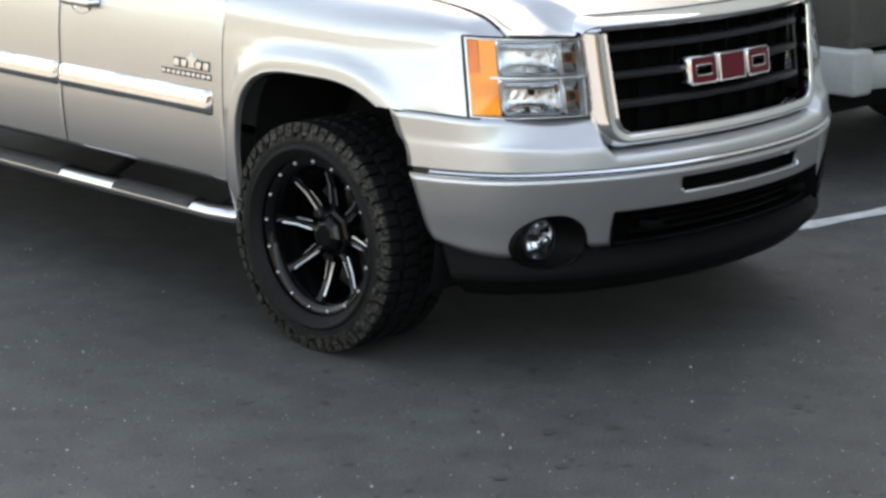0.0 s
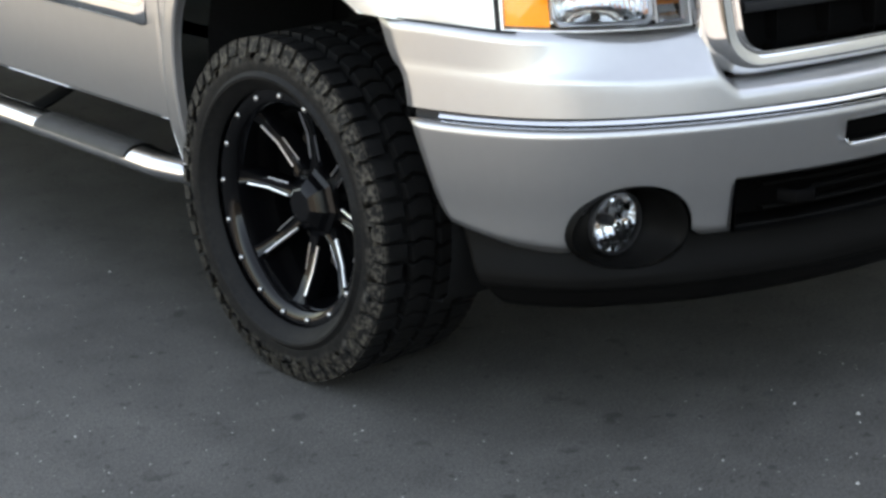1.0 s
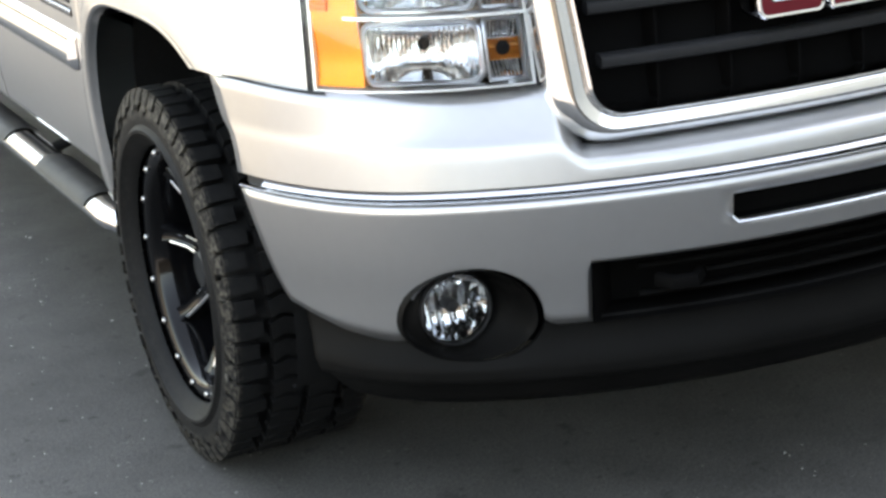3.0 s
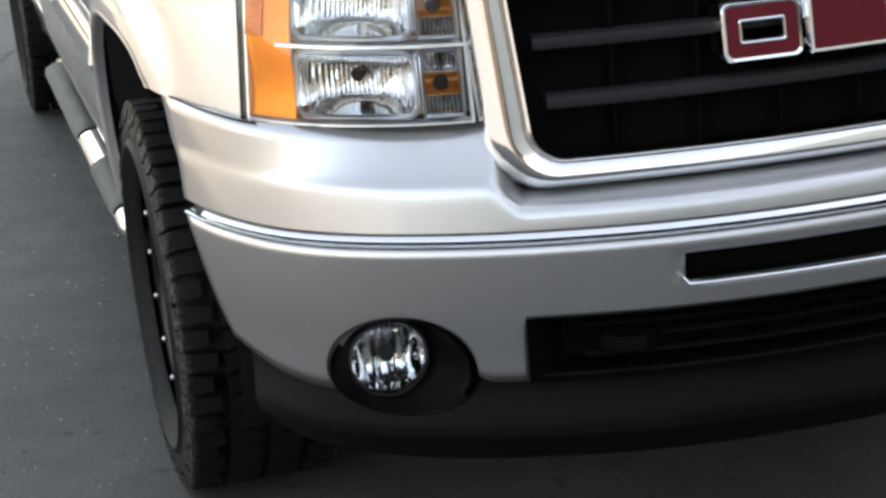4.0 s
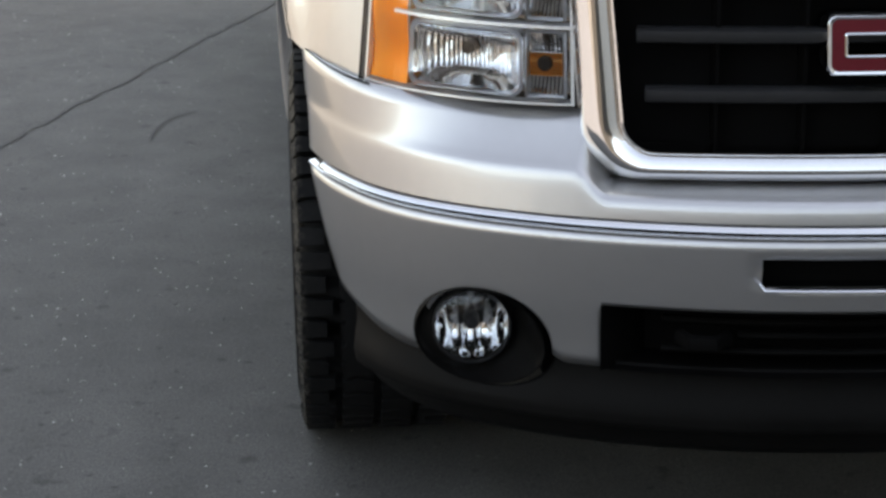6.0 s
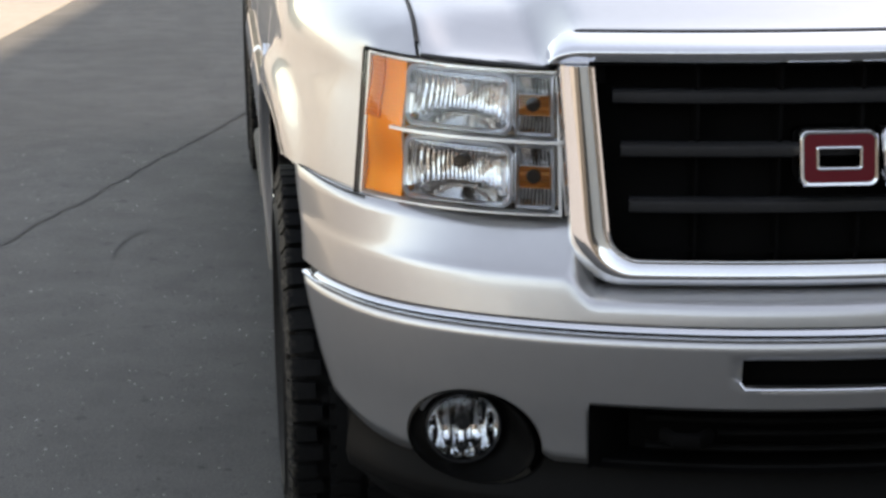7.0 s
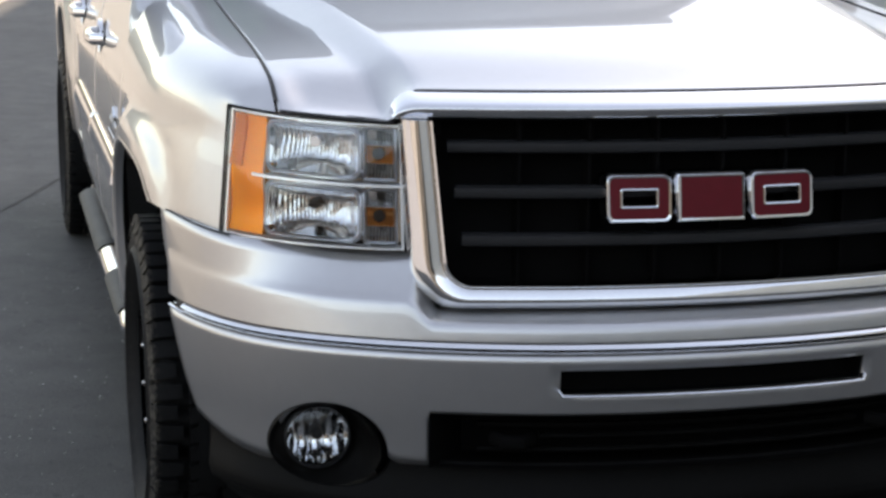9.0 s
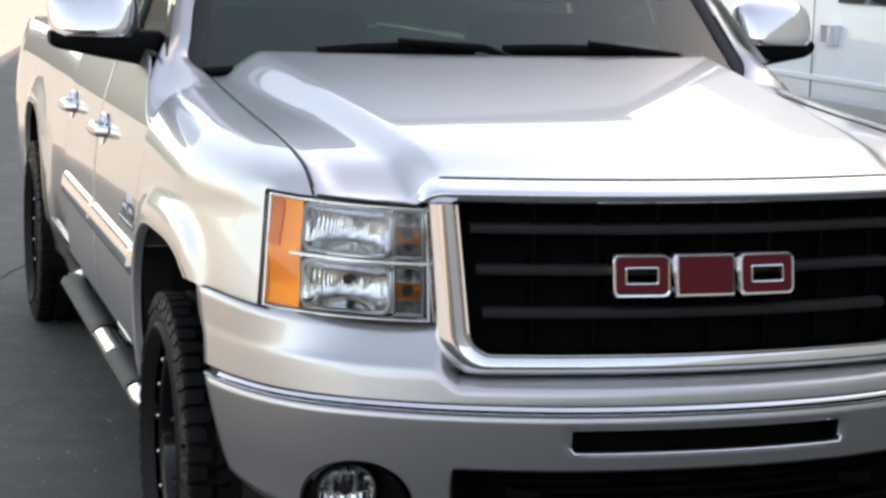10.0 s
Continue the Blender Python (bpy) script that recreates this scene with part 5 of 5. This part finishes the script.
def tyre_mesh():
    h = TYRE_W / 2
    prof = [(0.262, -h + 0.022), (0.268, -h + 0.012), (0.280, -h + 0.004), (0.286, -h - 0.003), (0.291, -h - 0.009), (0.297, -h - 0.010), (0.302, -h - 0.005), (0.307, -h - 0.002), (0.322, -h - 0.004), (0.342, -h), (0.354, -h + 0.010), (0.359, -h + 0.022), (0.361, -h + 0.05), (0.362, 0), (0.361, h - 0.05), (0.359, h - 0.022), (0.350, h - 0.004), (0.322, h + 0.006), (0.282, h - 0.003), (0.262, h - 0.022)]
    bm = revolve(prof, 96)
    shell = list(bm.verts)
    where = np.array([v.co for v in shell])

    def root(a, b):
        """Ties a block's hidden foot to the carcass, so that the tyre is one piece."""
        near = shell[int(((where - np.array(a.co)) ** 2).sum(1).argmin())]
        bm.faces.new([a, b, near])

    def lug(pts, r0, r1):
        """A block: outline in (x, angle), between two radii, drawn in at the top."""
        cx, ca = sum(p[0] for p in pts) / len(pts), sum(p[1] for p in pts) / len(pts)
        lo = [bm.verts.new((x, r0 * math.cos(a), r0 * math.sin(a))) for x, a in pts]
        hi = [bm.verts.new((cx + (x - cx) * 0.95, r1 * math.cos(ca + (a - ca) * 0.95), r1 * math.sin(ca + (a - ca) * 0.95))) for x, a in pts]
        bm.faces.new(hi)
        root(lo[0], lo[1])
        for i in range(len(pts)):
            j = (i + 1) % len(pts)
            bm.faces.new([lo[i], lo[j], hi[j], hi[i]])

    n = 54
    st = 2 * math.pi / n
    for k in range(n):
        a = k * st
        for s_ in (-1, 1):
            o = 0.0 if s_ < 0 else st / 2
            long = 0.012 if k % 2 else 0.0
            # shoulder lug that wraps over the side
            lug([(s_ * (h - 0.004), a + o), (s_ * (h - 0.062 + long), a + o + 0.1 * st), (s_ * (h - 0.062 + long), a + o + 0.79 * st), (s_ * (h - 0.004), a + o + 0.82 * st)], 0.352, TYRE_R - 0.001)
            # centre blocks, hooked
            lug([(s_ * 0.067, a + o + 0.30 * st), (s_ * 0.038, a + o + 0.10 * st), (s_ * 0.006, a + o + 0.30 * st), (s_ * 0.007, a + o + 1.09 * st), (s_ * 0.040, a + o + 0.89 * st), (s_ * 0.065, a + o + 1.09 * st)], 0.356, TYRE_R)
            # side biters
            r0, r1 = 0.338 + (0.010 if k % 2 else 0), 0.373
            q = [(r0, a + o + 0.15 * st), (r1, a + o + 0.03 * st), (r1, a + o + 0.85 * st), (r0, a + o + 0.74 * st)]
            lo = [bm.verts.new((s_ * (h - 0.001 - max(r - 0.352, 0) * 0.5), r * math.cos(t), r * math.sin(t))) for r, t in q]
            hi = [bm.verts.new((s_ * (h + 0.007 - max(r - 0.345, 0) * 0.35), r * math.cos(t), r * math.sin(t))) for r, t in q]
            bm.faces.new(hi)
            root(lo[0], lo[1])
            for i in range(4):
                bm.faces.new([lo[i], lo[(i + 1) % 4], hi[(i + 1) % 4], hi[i]])
    bmesh.ops.recalc_face_normals(bm, faces=bm.faces)
    return to_mesh("tyre", bm, RUBBER, 35)


def rim_mesh():
    h = TYRE_W / 2 - REC
    return to_mesh("rim", merged(revolve([(0.262, -h + 0.012), (0.268, -h + 0.012), (0.269, -h + 0.002), (0.263, -h - 0.005), (0.254, -h - 0.005), (0.236, -h + 0.002), (0.230, -h + 0.008), (0.226, -h + 0.040), (0.218, -h + 0.10), (0.216, h - 0.03), (0.255, h - 0.01)], 96)), GLOSS_BLACK, 40)


def spoke_mesh(kind):
    """One spoke along +z: body, or its milled edges."""
    h = TYRE_W / 2 - REC
    bm = bmesh.new()
    stations = [(0.055, 0.026, 0.066, 0.050), (0.10, 0.017, 0.066, 0.046), (0.16, 0.014, 0.054, 0.044), (0.210, 0.016, 0.034, 0.043), (0.238, 0.024, 0.014, 0.043)]
    if kind == "body":
        rows = []
        for r, w, d, t in stations:
            rows.append([bm.verts.new((-h + d + x, y, r)) for y, x in ((-w, t), (-w, 0.010), (-w * 0.72, 0.0), (-w * 0.30, 0.004), (w * 0.30, 0.004), (w * 0.72, 0.0), (w, 0.010), (w, t))])
        for a, b in zip(rows, rows[1:]):
            for i in range(7):
                bm.faces.new([a[i], a[i + 1], b[i + 1], b[i]])
        bmesh.ops.recalc_face_normals(bm, faces=bm.faces)
        return to_mesh("spoke", bm, GLOSS_BLACK, 25)
    for s_ in (-1, 1):
        pts = stations[1:4] if s_ > 0 else stations[1:3]
        tube([(-h + d + 0.002, s_ * w * 0.86, r) for r, w, d, t in pts], 0.0036 if s_ > 0 else 0.0011, None, 8, bm=bm)
    return to_mesh("milled_edge", bm, SATIN, 25)


def hub_mesh():
    h = TYRE_W / 2 - REC
    return to_mesh("hub_cap", merged(revolve([(0.0, -h + 0.028), (0.036, -h + 0.028), (0.044, -h + 0.032), (0.052, -h + 0.038), (0.060, -h + 0.046), (0.068, -h + 0.060), (0.080, -h + 0.066), (0.086, -h + 0.084), (0.086, -h + 0.114)], 8)), GLOSS_BLACK, 12)


def disc_mesh():
    h = TYRE_W / 2 - REC
    return to_mesh("brake_disc", merged(revolve([(0.05, -h + 0.13), (0.165, -h + 0.13), (0.165, -h + 0.155), (0.05, -h + 0.155)], 48)), mat("brake_steel", (0.09, 0.085, 0.08), 0.5, 0.8, 0, 0.2, 20), 30)


def bolt_mesh():
    bm = bmesh.new()
    bmesh.ops.create_uvsphere(bm, u_segments=10, v_segments=6, radius=0.0070)
    for v in bm.verts:
        v.co.x *= 0.75
    return to_mesh("rim_bolt", bm, mat("bolt_steel", (0.50, 0.50, 0.51), 0.28, 1.0, 0, 0.1, 60), 30)


MESHES = {k: f_() for k, f_ in (("tyre", tyre_mesh), ("rim", rim_mesh), ("spoke", lambda: spoke_mesh("body")), ("milled_edge", lambda: spoke_mesh("edge")), ("hub_cap", hub_mesh), ("brake_disc", disc_mesh), ("rim_bolt", bolt_mesh))}
N_BOLT, BOLT_R = 17, 0.249


def wheel(sgn, yc, turn=0.0):
    w = part("wheel", MESHES["rim"], None, truck, "gloss black alloy wheel with milled spokes")
    w.matrix_parent_inverse = Matrix.Identity(4)
    base = Matrix.Translation((sgn * (1.010 - TYRE_W / 2), yc, TYRE_R - RIDE)) @ Matrix.Rotation(0 if sgn < 0 else math.pi, 4, "Z") @ Matrix.Rotation(turn, 4, "X")
    w.matrix_basis = Matrix.Translation(-truck.location) @ base

    def sub(key, m=Matrix.Identity(4), label=""):
        o = part(key, MESHES[key], None, w, label)
        o.matrix_basis = m
        return o

    sub("tyre", label="black all-terrain tyre with dusty side wall")
    sub("hub_cap", label="gloss black hub cap")
    sub("brake_disc")
    for k in range(8):
        m = Matrix.Rotation(2 * math.pi * k / 8, 4, "X")
        sub("spoke", m)
        sub("milled_edge", m, "bright milled spoke edge")
    h = TYRE_W / 2 - REC
    for k in range(N_BOLT):
        a = 2 * math.pi * k / N_BOLT + 0.13
        sub("rim_bolt", Matrix.Translation((-h - 0.005, BOLT_R * math.sin(a), BOLT_R * math.cos(a))))


for yc in (0.998, REAR_Y):
    wheel(-1, yc, 0.10)
    wheel(1, yc, 0.3)
truck.location.z = RIDE  # the body sits up on its springs

# ---- white van parked alongside ----
van = new("parked_van")
van.location = (3.2, 3.6, 0)
tagged(van, "white van parked beside the pickup on the asphalt", "van")
VX0, VX1 = 2.28, 4.20


def van_part(name, bm, material, label="", thick=0.0):
    return part(name, bm, material, van, label, thick)


def van_sec(k, i):
    """Sections from the front back: half outline from sill over the roof."""
    y, zt, hw = [(1.22, 0.95, 0.86), (1.30, 1.08, 0.93), (1.75, 1.20, 0.97), (2.05, 1.26, 0.97), (2.75, 1.98, 0.96), (3.2, 2.06, 0.96), (6.2, 2.06, 0.96), (6.35, 2.0, 0.94)][k]
    t = i / 24
    a = math.pi * (1 - t)
    x = math.copysign(abs(math.cos(a)) ** 0.28, math.cos(a)) * hw
    s_ = abs(math.sin(a)) ** 0.42
    z = 0.42 + (zt - 0.42) * s_
    x *= 1 - 0.10 * max(0, (z - 1.2) / 0.9)
    return ((VX0 + VX1) / 2 + x, y, z)


bm = grid(van_sec, range(8), range(25))
van_part("body", merged(bm), VAN_WHITE, "white van body shell", 0.01)
tube_pts = [(VX0 + 0.02, 1.35, 0.522), (VX0 + 0.10, 1.18, 0.522), (VX0 + 0.4, 1.12, 0.522), (VX1 - 0.4, 1.12, 0.522), (VX1 - 0.10, 1.18, 0.522), (VX1 - 0.02, 1.35, 0.522)]
van_part("front_bumper", tube(tube_pts, 0.06, 0.085, 12, power=0.6), VAN_GREY, "pale grey van bumper")
# box over the white shell; the shade on the front is put into its colour
van_part("front_shade_box", box(VX0 - 0.012, VX1 + 0.012, 1.10, 1.95, 0.63, 1.08, 0.05, 4), VAN_TAUPE, "dull olive-brown box for the shaded front of the van")
for x0, x1 in ((VX0 - 0.055, 2.37), (VX1 - 0.09, VX1 + 0.055)):
    van_part("bumper_end", box(x0, x1, 1.055, 1.42, 0.44, 0.645, 0.02, 3), VAN_GREY, "pale grey stepped bumper end")
for y0, y1 in ((2.42, 3.87), (4.62, 5.9)):
    for sx, x in ((-1, VX0 - 0.006), (1, VX1 + 0.006)):
        bm = grid(lambda y, k: (x - sx * (0.03 + 0.055 * k), max(y, 2.25 + 0.62 * k) if y0 < 3 else y, 1.425 + 0.42 * k), lin(y0, y1, 6), lin(0, 1, 4))
        van_part("side_window", merged(bm), mat("van_window", (0.015, 0.018, 0.02), 0.05, 0, 0.5), "dark side window", 0.004)
part_seam = [(VX0 - 0.001, 4.03, z) for z in lin(0.5, 1.5, 8)]
van_part("door_seam", tube(part_seam, 0.0025, 0.003, 6), VAN_TAUPE)
van_part("side_moulding", tube([(VX0 - 0.002, y, 1.096) for y in lin(1.96, 6.2, 12)], 0.008, 0.014, 8, power=0.7), VAN_WHITE, "white ledge along the van side")
# grey strip that paints the dark reflection in the lower side
van_part("side_reflection_band", box(VX0 - 0.006, VX0 + 0.02, 1.96, 6.2, 0.52, 1.008, 0.005), VAN_GREY, "grey band for the dark reflection low on the van side")
bm = bmesh.new()
for y0, y1, z0, z1 in ((3.822, 3.830, 1.245, 1.330), (3.948, 3.956, 1.245, 1.330), (3.830, 3.948, 1.245, 1.252), (3.830, 3.948, 1.323, 1.330)):
    box(VX0 - 0.010, VX0 + 0.02, y0, y1, z0, z1, 0.002, 1, bm)
cup = van_part("handle_cup", bm, VAN_WHITE, "white rectangular rim round the handle")
part("cup_floor", box(VX0 - 0.004, VX0 + 0.01, 3.829, 3.949, 1.251, 1.324), VAN_GREY, cup)
van_part("door_handle", box(VX0 - 0.026, VX0 + 0.004, 3.836, 3.862, 1.240, 1.322, 0.008, 3), VAN_WHITE, "white upright van door handle")
van_part("windshield", merged(grid(lambda x, k: ((VX0 + VX1) / 2 + x * (0.80 - 0.05 * k), 2.02 + 0.66 * k, 1.29 + 0.64 * k), lin(-1, 1, 9), lin(0, 1, 5))), mat("van_windshield", (0.015, 0.018, 0.02), 0.05, 0, 0.5), "dark van windshield", 0.004)
van_part("underbody", box(VX0 + 0.1, VX1 - 0.1, 1.35, 6.2, 0.30, 0.46), WELL)
for x in (VX0 + 0.11, VX1 - 0.11):
    for y in (1.95, 5.35):
        b = revolve([(0.0, -0.09), (0.19, -0.09), (0.20, -0.105), (0.31, -0.10), (0.335, -0.07), (0.335, 0.07), (0.31, 0.10), (0.19, 0.10)], 40)
        for v in b.verts:
            v.co += Vector((x, y, 0.335))
        van_part("wheel", merged(b), RUBBER, "black van wheel")

# ---- grit on the asphalt ----
bm = bmesh.new()
rnd = random.Random(4)
for _ in range(5200):
    x, y = rnd.uniform(-3.6, 2.2), rnd.uniform(-1.8, 5.5)
    if -0.9 < x < 0.9 and y > 0.3:
        continue
    s_ = rnd.uniform(0.0010, 0.0030) * (2.0 if rnd.random() < 0.05 else 1)
    pts = [bm.verts.new((x + s_ * rnd.uniform(0.7, 1.3) * math.cos(a), y + s_ * rnd.uniform(0.7, 1.3) * math.sin(a), 0.0)) for a in (0, 1.57, 3.14, 4.71)]
    tp = bm.verts.new((x, y, s_ * 0.9))
    for i in range(4):
        bm.faces.new([pts[i], pts[(i + 1) % 4], tp])
tagged(part("grit", bm, PEBBLE), "pale grit scattered on the asphalt", "grit", kind="stuff")
